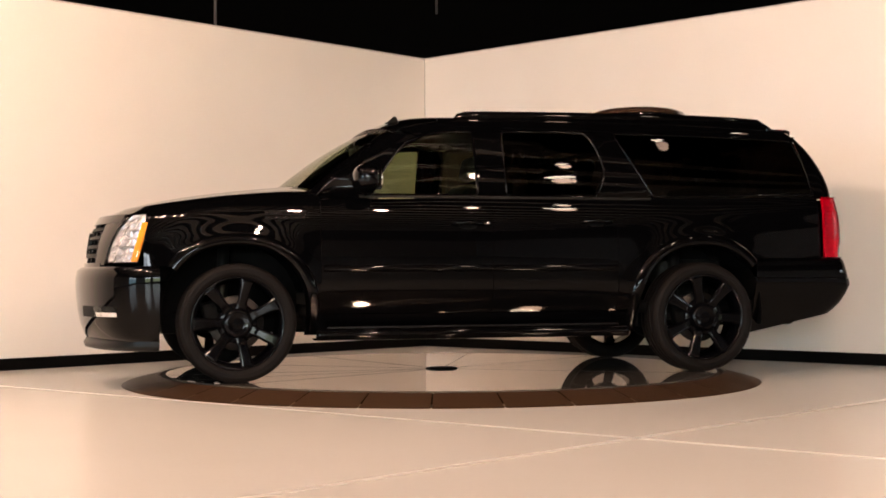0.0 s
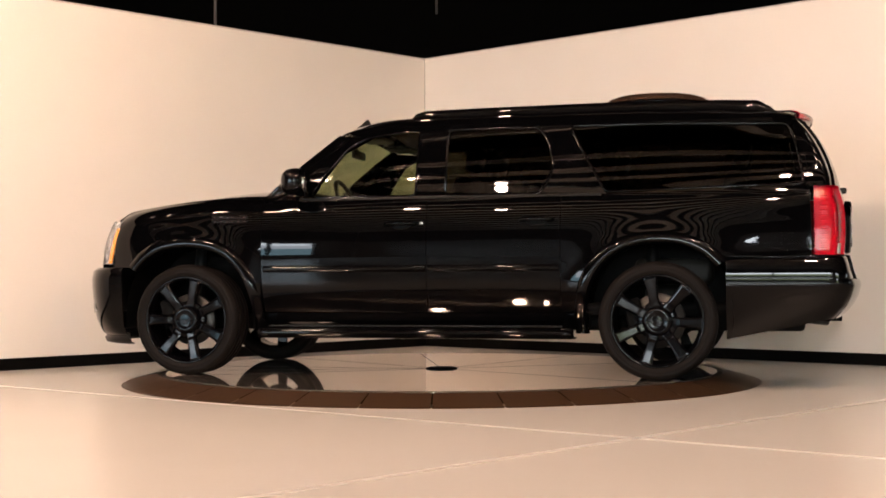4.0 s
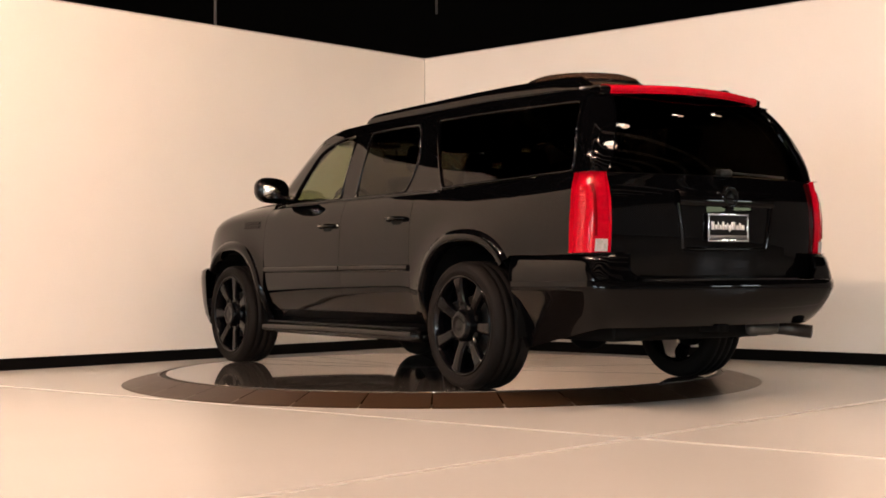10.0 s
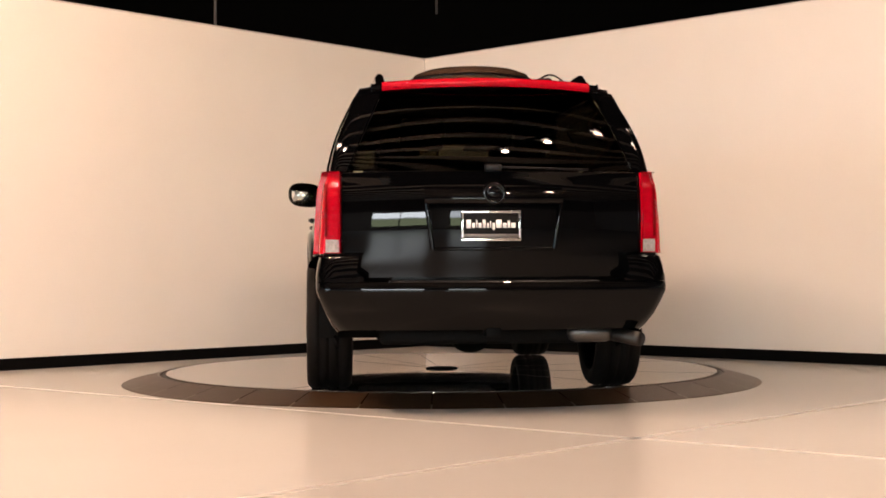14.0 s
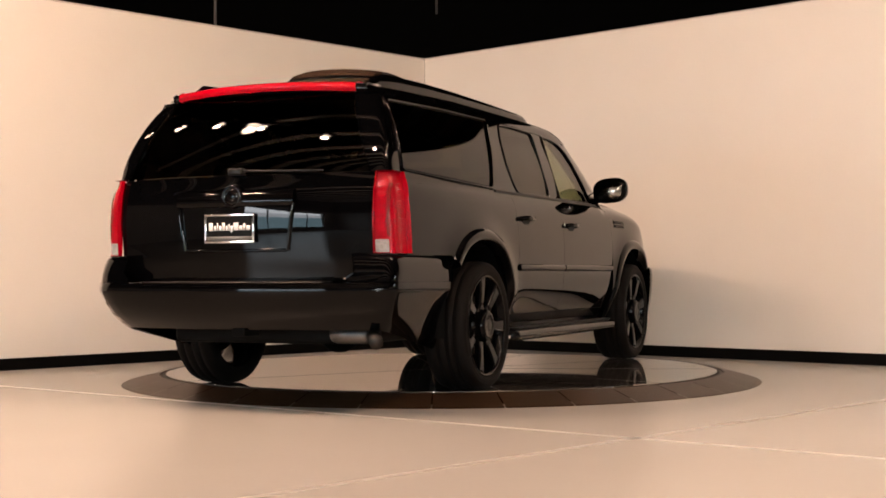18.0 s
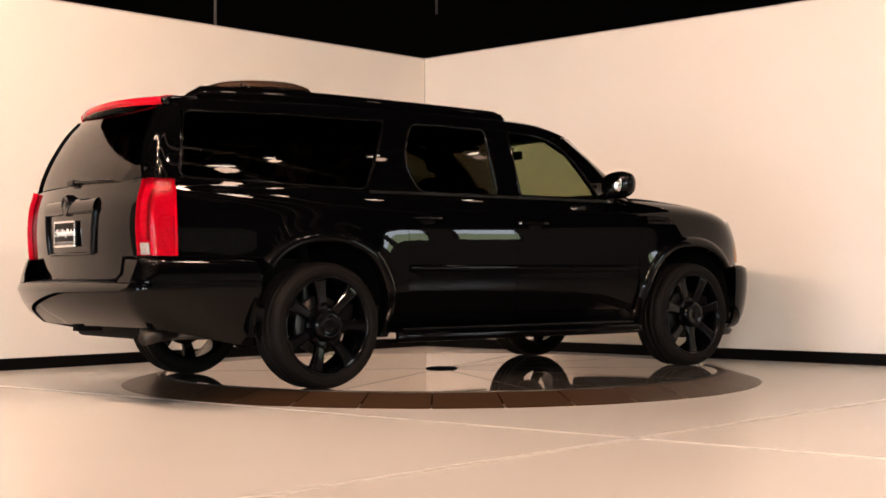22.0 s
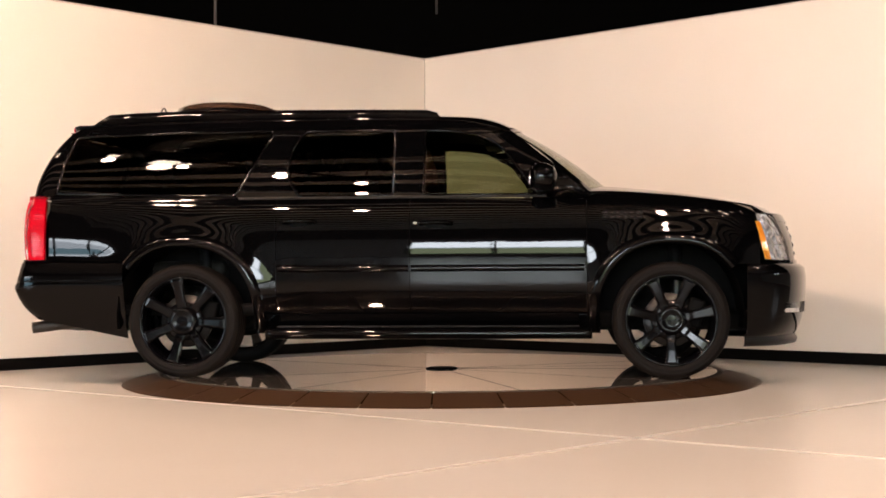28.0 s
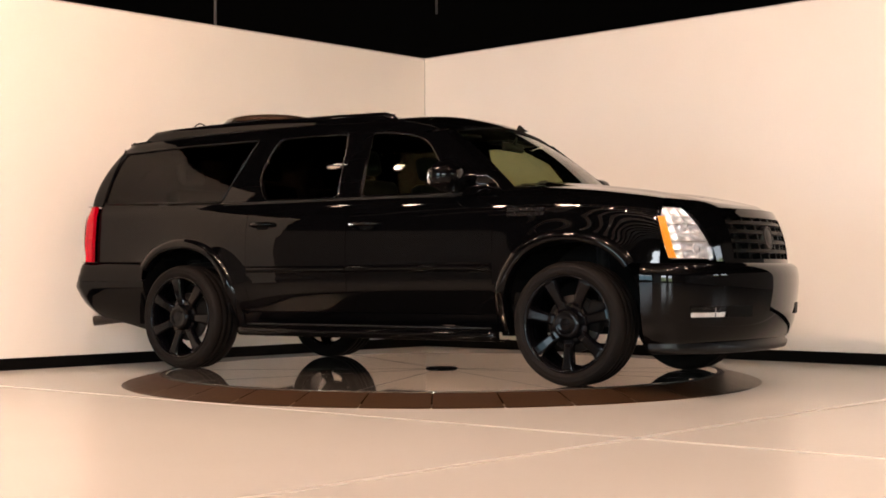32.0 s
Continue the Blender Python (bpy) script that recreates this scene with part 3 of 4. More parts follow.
        for loop in ([(-0.032, 1.232), (0.732, 1.232), (0.620, 1.40), (0.505, 1.553), (0.43, 1.612), (0.32, 1.654), (0.18, 1.676), (-0.032, 1.688)],
                     [(-0.89, 1.232), (-0.237, 1.232), (-0.237, 1.688), (-0.55, 1.695), (-0.862, 1.690), (-0.92, 1.61), (-0.955, 1.52), (-0.976, 1.42), (-0.95, 1.33)],
                     [(-2.60, 1.268), (-1.325, 1.236), (-1.20, 1.46), (-1.075, 1.694), (-1.8, 1.690), (-2.50, 1.672), (-2.56, 1.47)]):
            pts = [q for k in range(len(loop)) for q in soft_corner(loop[k - 1], loop[k], loop[(k + 1) % len(loop)])]
            part("window_trim", tube([side_point(x, z, s, -0.001) for x, z in pts], 0.009, 10, True), PAINT, suv)
    # roof
    rows = []
    for y in np.linspace(-1, 1, 29):
        row = []
        for x in np.linspace(-2.63, 0.572 - 0.045 * y * y, 44):
            e = EDGE_X(x)
            yw = half_width(x, e) if x < 0.5 else half_width(0.5, e)
            row.append(Vector((x, y * yw, e + (ROOF_X(x) - e) * (1 - abs(y) ** 2.6))))
        rows.append(row)
    part("roof", sheet(rows), PAINT, suv)
    # hood
    rows = []
    for y in np.linspace(-1, 1, 33):
        row = []
        for u in np.linspace(0, 1, 30):
            xf = plan_front(y * 0.72, 1.07, 0.93, 2.47) - 0.02
            xc = 1.225 - 0.175 * y * y
            x = xc + (xf - xc) * u
            yy = y * (0.797 - 0.10 * max(x - 1.3, 0))
            drop = 0.03 * max(u - 0.93, 0) / 0.07
            row.append(Vector((x, yy, hood_z(x, yy) - drop)))
        rows.append(row)
    part("hood", sheet(rows, thick=0.03), PAINT, suv)
    # windscreen
    def screen(y0, y1, v0, v1, nu, nv, lift=0.0):
        return [[screen_point(y, v, lift) for y in np.linspace(y0, y1, nu)] for v in np.linspace(v0, v1, nv)]

    def screen_point(y, v, lift):
        b = Vector((1.26 - 0.185 * y * y, y * 0.872, 1.285 - 0.063 * y * y))
        t = Vector((0.575 - 0.045 * y * y, y * 0.724, 1.738 - 0.070 * y * y))
        q = b.lerp(t, v)
        q.z += 0.034 * math.sin(math.pi * v) * (1 - 0.4 * y * y) + lift
        q.x += lift * 0.6
        return q
    part("windscreen", sheet(screen(-0.93, 0.93, 0.0, 0.97, 21, 14), flip=True, thick=0.0), SCREEN, suv, "pale green windscreen").visible_shadow = False
    for s in (1, -1):
        inner = resample([(0.743, 1.212, 0), (0.733, 1.230, 0), (0.505, 1.552, 0), (0.32, 1.652, 0)], 18)
        outer = resample([(1.075, 1.212, 0), (0.815, 1.465, 0), (0.575, 1.672, 0)], 18)
        rows = []
        for k in range(18):
            a0, a1 = side_point(inner[k].x, inner[k].y, s), side_point(outer[k].x, outer[k].y, s, -0.004)
            c0, c1 = screen_point(s * 0.985, k / 17, 0.006), screen_point(s * 0.86, k / 17, 0.005)
            rows.append([a0, a0.lerp(a1, 0.35), a0.lerp(a1, 0.7), a1.lerp(c0, 0.3), c0, c0.lerp(c1, 0.5), c1])
        part("a_pillar", sheet(rows, flip=(s > 0), thick=0.03), PAINT, suv)
    part("windscreen_header", sheet(screen(-0.925, 0.925, 0.955, 1.0, 21, 3, 0.001), flip=True, thick=0.012), PAINT, suv)
    part("cowl", box(1.0, 1.26, -0.80, 0.80, 1.20, 1.26, 0.02), PAINT_SATIN, suv)
    # tail
    zs = np.linspace(0.665, 1.245, 18)
    part("tailgate", sheet([[rear_point(y, z) for y in np.linspace(-0.804, 0.804, 26)] for z in zs], flip=True), PAINT, suv)
    part("rear_glass", sheet([[rear_point(y * rear_glass_half(z), z, -0.004) for y in np.linspace(-1, 1, 30)] for z in np.linspace(1.252, 1.715, 16)], flip=True, thick=0.0), TINT, suv, "dark tinted rear glass")


def well(cx, s):
    """The dark inner arch over a wheel."""
    bm = bmesh.new()
    prev = None
    hub = bm.verts.new((cx, s * 0.45, 0.33))
    for k in range(17):
        a = radians(-10 + 200 * k / 16)
        x, z = arch_point(cx, HUB_Z, ARCH_R + 0.01, ARCH_RZ + 0.01, a)
        row = [bm.verts.new((x, s * y, max(z, 0.33))) for y in (0.45, 0.70, 0.93)]
        if prev:
            for i in range(2):
                bm.faces.new((prev[i], prev[i + 1], row[i + 1], row[i]))
            bm.faces.new((prev[0], row[0], hub))
        prev = row
    bmesh.ops.recalc_face_normals(bm, faces=bm.faces)
    return bm


def wrap(front, z, w, end, x_stop, n, flat=0.0):
    """Plan points round one end of the body from its right side to its left at height z; the side parts run back to x_stop, no wider than flat."""
    fn = plan_front if front else plan_rear
    power = FRONT_N if front else REAR_N
    pts = []
    half = []
    for k in range(14):
        y = w * 0.84 * k / 14
        half.append((fn(y, z, w, end), y))
    th0 = math.asin(0.84 ** (power / 2))
    for k in range(n + 1):
        th = th0 + (math.pi / 2 - th0) * k / n
        y = w * math.sin(th) ** (2 / power)
        half.append((fn(y, z, w, end), y))
    half = [q for q in half if (q[0] > x_stop if front else q[0] < x_stop)]
    last = half[-1]
    half.append((x_stop, w if abs(last[1] - w) < 0.02 else last[1]))
    if flat:
        half = [(a, -0.012 * math.log(math.exp(-b / 0.012) + math.exp(-flat / 0.012))) for a, b in half]
    left = resample([(a, b, 0) for a, b in half], n)
    full = [Vector((q.x, -q.y, z)) for q in reversed(left)][:-1] + [Vector((q.x, q.y, z)) for q in left]
    return full


def bumpers(suv):
    prof = ((0.275, 2.53, 0.928), (0.30, 2.55, 0.960), (0.38, 2.578, 0.990), (0.47, 2.595, 1.004), (0.55, 2.604, 1.011), (0.62, 2.609, 1.015), (0.68, 2.609, 1.017), (0.735, 2.599, 1.014), (0.758, 2.570, 0.99))
    rows = [wrap(True, z, w + 0.018, e + 0.014, 2.105, 34, w - 0.022) for z, e, w in prof]
    part("front_bumper", sheet(rows, flip=False), PAINT, suv)
    prof = ((0.205, 2.50, 0.83), (0.215, 2.545, 0.875), (0.245, 2.555, 0.892), (0.262, 2.542, 0.888), (0.29, 2.535, 0.90))
    part("front_lip", sheet([wrap(True, z, w + 0.010, e + 0.012, 2.10, 30, w - 0.022) for z, e, w in prof], flip=False), PAINT_SATIN, suv, "dull black lower lip")
    prof = ((0.398, -2.852, 0.832), (0.43, -2.885, 0.862), (0.48, -2.932, 0.890), (0.54, -2.963, 0.916), (0.598, -2.981, 0.940), (0.612, -2.984, 0.944), (0.632, -2.981, 0.945), (0.655, -2.971, 0.945))
    rows = []
    for z, e, w in prof:
        row = wrap(False, z, w, e, -2.10, 26)
        if z < 0.5:
            for q in row:
                q.z -= max(0, (q.x + 2.75) / 0.65) * 0.13 * (0.5 - z) / 0.1
        rows.append(row)
    part("rear_bumper", sheet(rows, flip=True), PAINT, suv)
    for s in (1, -1):
        prof = ((0.656, 0.945), (0.68, 0.9465), (0.71, 0.9445), (0.75, 0.9385), (0.785, 0.9300), (0.797, 0.9235), (0.80, 0.908))
        rows = []
        for z, w in prof:
            full = wrap(False, z, w, -2.965 + (z - 0.656) * 0.22, -2.10, 40)
            side = [q for q in full if q.y * s > 0.69]
            side.sort(key=lambda q: (-q.x, s * q.y))
            rows.append(resample(side, 24))
        part("bumper_corner", sheet(rows, flip=(s > 0)), PAINT, suv)
    part("bumper_step", box(-2.935, -2.80, -0.56, 0.56, 0.635, 0.664, 0.01), PAINT_SATIN, suv, "ribbed black step pad")


def wheel(suv, x, s, phase):
    def turned(prof, n=72):
        return lathe([(r, h * s) for r, h in prof], n, "y")
    w = part("wheel", turned([(0.292, -0.25), (0.285, -0.235), (0.285, -0.06), (0.296, -0.034), (0.316, -0.020), (0.319, -0.010), (0.312, -0.005), (0.302, -0.012), (0.294, -0.030), (0.280, -0.060), (0.279, -0.235)]), RIM, suv, "gloss black seven-spoke wheel")
    w.location = (x, s * WHEEL_Y, HUB_Z)
    w.scale = (0.951, 1.0, 0.956)
    R = 0.405
    part("tyre", turned([(r, 1.02 * h) for r, h in [(0.300, -0.255), (0.33, -0.268), (0.375, -0.265), (0.395, -0.250), (R - 0.001, -0.225), (R, -0.19), (R - 0.008, -0.187), (R - 0.008, -0.178), (R, -0.175), (R, -0.135), (R - 0.008, -0.132), (R - 0.008, -0.123), (R, -0.12), (R, -0.08), (R - 0.008, -0.077), (R - 0.008, -0.068), (R, -0.065),
                         (R - 0.001, -0.045), (0.396, -0.020), (0.378, -0.004), (0.362, 0.0), (0.358, -0.002), (0.352, 0.001), (0.340, -0.001), (0.326, -0.007), (0.314, -0.014)]], 96), RUBBER, w, "worn dark rubber tyre")
    for k in range(7):
        bm = bmesh.new()
        rows = []
        for r, wd, h0, h1 in ((0.055, 0.040, -0.070, -0.036), (0.10, 0.040, -0.066, -0.036), (0.128, 0.039, -0.064, -0.033), (0.150, 0.032, -0.062, -0.026), (0.21, 0.036, -0.060, -0.019), (0.262, 0.041, -0.060, -0.014), (0.288, 0.047, -0.062, -0.012), (0.306, 0.056, -0.058, -0.014)):
            ring = [(-wd, h0), (-wd, h1 - 0.010), (-wd * 0.78, h1 - 0.002), (-wd * 0.55, h1), (wd * 0.55, h1), (wd * 0.78, h1 - 0.002), (wd, h1 - 0.010), (wd, h0)]
            rows.append([bm.verts.new((a, h * s, r)) for a, h in ring])
        for i in range(len(rows) - 1):
            for j in range(8):
                bm.faces.new((rows[i][j], rows[i][(j + 1) % 8], rows[i + 1][(j + 1) % 8], rows[i + 1][j]))
        bmesh.ops.rotate(bm, verts=bm.verts, matrix=Matrix.Rotation(radians(90 - phase - k * 360 / 7), 3, "Y"))
        bmesh.ops.recalc_face_normals(bm, faces=bm.faces)
        part("spoke", bm, RIM, w, smooth=False)
    part("hub_cap", turned([(0.0, 0.006), (0.03, 0.006), (0.060, 0.003), (0.066, 0.007), (0.082, 0.005), (0.095, -0.002), (0.101, -0.014), (0.102, -0.06)], 40), RIM, w)
    part("hub_flange", turned([(0.10, -0.040), (0.128, -0.042), (0.136, -0.048), (0.138, -0.075)], 42), RIM, w)
    part("brake_disc", turned([(0.07, -0.105), (0.185, -0.105), (0.187, -0.108), (0.187, -0.130), (0.07, -0.130)], 48), BRAKE, w, "dull iron brake disc")
    part("brake_hat", turned([(0.0, -0.075), (0.085, -0.075), (0.09, -0.082), (0.09, -0.106)], 32), DARK_METAL, w)
    bm = box(-0.06, 0.06, -0.04, 0.04, -0.10, 0.10, 0.02)
    bmesh.ops.transform(bm, matrix=pose(0.165, -0.11 * s, 0.05, 0, 15, 0), verts=bm.verts)
    part("brake_caliper", bm, DARK_METAL, w)
    for k in range(6):
        bm = lathe([(0.0, 0.018), (0.008, 0.018), (0.011, 0.012), (0.011, 0.0)], 10, "y")
        a = radians(k * 60 + 20)
        bmesh.ops.transform(bm, matrix=pose(0.068 * math.cos(a), -0.085 * s, 0.068 * math.sin(a), 0, 0, 0 if s > 0 else 180), verts=bm.verts)
        part("lug_nut", bm, STEEL, w)
    return w


def cut_side(pts, y_in, s, front):
    """The part of an end's outline on one side, cut off exactly at y_in, from the side inwards."""
    pts = sorted(pts, key=lambda q: -s * q.y)
    keep = [q for q in pts if q.y * s > y_in]
    rest = [q for q in pts if q.y * s <= y_in]
    keep.sort(key=lambda q: q.x if front else -q.x)
    if len(keep) < 2:
        keep = pts[:2]
        rest = pts[2:]
    near = min(keep, key=lambda q: q.y * s)
    t = (near.y * s - y_in) / max(near.y * s - rest[0].y * s, 1e-6)
    keep.append(near.lerp(rest[0], min(max(t, 0), 1)))
    return keep


def corner_rows(front, zs, y_in, x_out, s, out=0.0, n=16):
    """Rows of points on one corner of the body: at each height from the side at x_out(z) round to y_in(z) on the end."""
    rows = []
    for z in zs:
        w, e = (width_at(2.0, z), NOSE_Z(z) + out) if front else (width_at(-2.6, z), TAIL_Z(z) - out)
        pts = wrap(front, z, w + out, e, x_out(z), 44 if front else 240)
        rows.append(resample(cut_side(pts, y_in(z), s, front), n))
    return rows


def lamps(suv):
    for s in (1, -1):
        zs = np.linspace(0.806, 1.244, 22)
        lamp_ob = part("tail_lamp", sheet(corner_rows(False, zs, lambda z: 0.812, lambda z: -2.652, s, 0.006, 36), flip=(s > 0), thick=0.03), RED_LENS, suv, "tall red tail lamp")
        rows = [[rear_point(s * y, z, 0.012) for y in np.linspace(0.822, 0.894, 10)] for z in np.linspace(0.816, 0.884, 6)]
        part("reversing_light", sheet(rows, flip=(s > 0), thick=0.006), BACKUP_LENS, lamp_ob, "clear reversing light")
        rows = [[rear_point(s * y, z, 0.011) for y in np.linspace(0.884, 0.900, 5)] for z in np.linspace(0.90, 1.185, 14)]
        part("lens_strip", sheet(rows, flip=(s > 0), thick=0.0), LAMP_DIM, lamp_ob, "deep red vertical divider")
        rows = []
        for k in range(49):
            z = 0.84 + 0.36 * k / 48
            rows.append([side_point(x, z, s, 0.008 + (0.006 if k % 4 in (1, 2) else 0.0)) for x in np.linspace(-2.738, -2.690, 5)])
        part("ribbed_lens", sheet(rows, flip=(s > 0), thick=0.0), RED_LENS, lamp_ob, "ribbed red lens edge", smooth=False)
        rows = []
        for k in range(25):
            z = 0.905 + 0.29 * k / 24
            rows.append([rear_point(s * y, z, 0.009 + (0.0025 if k % 4 in (1, 2) else 0.0)) for y in np.linspace(0.826, 0.876, 6)])
        part("inner_lens", sheet(rows, flip=(s > 0), thick=0.0), RED_LENS, lamp_ob, "stepped red inner lens")

        def y_in(z):
            return 0.625 + 0.115 * max((z - 0.775) / 0.33, 0) ** 1.4

        def x_out(z):
            return 2.245 - 0.09 * (z - 0.765) / 0.33
        zs = np.linspace(0.780, 1.100, 18)
        lamp_ob = part("headlamp", sheet(corner_rows(True, zs, lambda z: y_in(z) - 0.006, lambda z: x_out(z) - 0.006, s, -0.036, 16), flip=(s > 0), thick=0.0), PAINT_SATIN, suv, "tall clear headlamp with an amber edge")
        nz, nu = 49, 31
        rows = corner_rows(True, np.linspace(0.786, 1.092, nz), y_in, x_out, s, -0.012, nu)
        for a, row in enumerate(rows):
            for b, q in enumerate(row):
                u, v = 3 * b / (nu - 1), 6 * a / (nz - 1)
                du, dv = 2 * (u % 1.0) - 1, 2 * (v % 1.0) - 1
                if u >= 3:
                    du = 1.0
                if v >= 6:
                    dv = 1.0
                deep = 0.011 * (1 - du * du) * (1 - dv * dv)
                q.x -= deep
                q.y -= s * deep * 0.5
        part("reflector", sheet(rows, flip=(s > 0), thick=0.0), LAMP_CHROME, lamp_ob, "bright facetted reflector")
        for v in (0.333, 0.667):
            z = 0.786 + 0.306 * v
            bar = corner_rows(True, (z - 0.0035, z, z + 0.0035), y_in, x_out, s, -0.006, 14)
            part("reflector_rib", sheet(bar, flip=(s > 0), thick=0.004), GALV, lamp_ob, "grey rib across the reflector")
        lens = part("lens", sheet(corner_rows(True, zs, y_in, x_out, s, 0.004, 16), flip=(s > 0), thick=0.0), LENS, lamp_ob, "clear lens")
        lens.visible_shadow = False
        rows = []
        for z in np.linspace(0.788, 1.04, 10):
            rows.append([side_point(x, z, s, 0.001) for x in np.linspace(x_out(z) + 0.004, x_out(z) + 0.042 - 0.06 * max(z - 0.96, 0), 5)])
        part("turn_signal", sheet(rows, flip=(s > 0), thick=0.01), AMBER, lamp_ob, "amber turn signal")
        for z in (0.84, 0.97):
            c = front_point(s * (y_in(z) + 0.085), z, -0.022)
            bm = lathe([(0.0, 0.010), (0.022, 0.006), (0.030, -0.002), (0.034, 0.004), (0.036, -0.02)], 24, "x")
            bmesh.ops.transform(bm, matrix=pose(c.x, c.y, c.z, 0, 0, s * 25), verts=bm.verts)
            part("projector", bm, LAMP_CHROME, lamp_ob)
        # fog lamps in the bumper
        housing = part("fog_lamp", sheet([[bumper_front(s * y, z, -0.012) for y in np.linspace(0.40, 0.865, 12)] for z in np.linspace(0.425, 0.505, 4)], flip=(s < 0), thick=0.05), SEAM, suv, "slim clear fog lamp in a black recess")
        part("fog_lens", sheet([[bumper_front(s * y, z, 0.006) for y in np.linspace(0.615 + 0.25 * (0.50 - z), 0.862 + 0.2 * (z - 0.50), 12)] for z in np.linspace(0.432, 0.500, 5)], flip=(s < 0), thick=0.004), LENS, housing, "clear fog lamp lens").visible_shadow = False
        rows = [[bumper_front(s * y, z, -0.002) for y in np.linspace(0.617 + 0.25 * (0.50 - z), 0.860 + 0.2 * (z - 0.50), 14)] for z in np.linspace(0.434, 0.498, 6)]
        part("fog_reflector", sheet(rows, flip=(s < 0), thick=0.004), FOG_CHROME, housing, "bright fog lamp reflector")
        rows = [[bumper_front(s * y, z, 0.001) for y in (0.700, 0.704, 0.708)] for z in np.linspace(0.436, 0.496, 4)]
        part("fog_rib", sheet(rows, flip=(s < 0), thick=0.003), GALV, housing, "grey rib in the fog lamp")
        part("fog_recess", sheet([[bumper_front(s * y, z, 0.003) for y in np.linspace(0.38, 0.61, 8)] for z in np.linspace(0.43, 0.50, 4)], flip=(s < 0), thick=0.02), BLACK_TRIM, housing)


def bumper_front(y, z, out=0.0):
    w = 1.018
    return Vector((plan_front(y, z, w, 2.612 + 0.06 * (z - 0.5)) + out, y, z))


def grille(suv):
    zs = np.linspace(0.765, 1.052, 8)
    g = part("grille", sheet([[front_point(y, z, -0.075) for y in np.linspace(-0.56, 0.56, 20)] for z in zs], thick=0.0), DARK_METAL, suv, "black egg-crate grille")
    # slanted surround
    for s in (1, -1):
        part("grille_side", sheet([[front_point(s * (y + 0.0), z, 0.004) for y in np.linspace(0.47 + 0.03 * (z - 0.76), 0.62 + 0.115 * max((z - 0.775) / 0.33, 0) ** 1.4, 6)] for z in np.linspace(0.768, 1.075, 10)], flip=(s < 0), thick=0.06), PAINT, g)
    part("grille_top", sheet([[front_point(y, z, 0.006) for y in np.linspace(-0.69, 0.69, 26)] for z in np.linspace(1.045, 1.10, 5)], thick=0.06), PAINT, g)
    part("grille_bottom", sheet([[front_point(y, z, 0.006) for y in np.linspace(-0.56, 0.56, 22)] for z in np.linspace(0.757, 0.785, 4)], thick=0.06), PAINT, g)
    for z in (0.835, 0.895, 0.955, 1.012):
        part("grille_bar", sheet([[front_point(y, z + dz, 0.0) for y in np.linspace(-0.475, 0.475, 18)] for dz in (-0.011, 0.0, 0.011)], thick=0.05), GRILLE_BLACK, g)
    for k in range(-3, 4):
        y = k * 0.135
        part("grille_upright", sheet([[front_point(y + dy, z, -0.012) for dy in (-0.011, 0.0, 0.011)] for z in np.linspace(0.77, 1.05, 6)], thick=0.05), GRILLE_BLACK, g)
    c = front_point(0, 0.92, -0.006)
    bm = lathe([(0.0, 0.010), (0.05, 0.009), (0.062, 0.006), (0.066, 0.010), (0.076, 0.007), (0.078, -0.02)], 36, "x")
    bmesh.ops.transform(bm, matrix=pose(c.x, c.y, c.z, 0, -9, 0), verts=bm.verts)
    part("badge", bm, PAINT_SATIN, g, "plain round black badge")


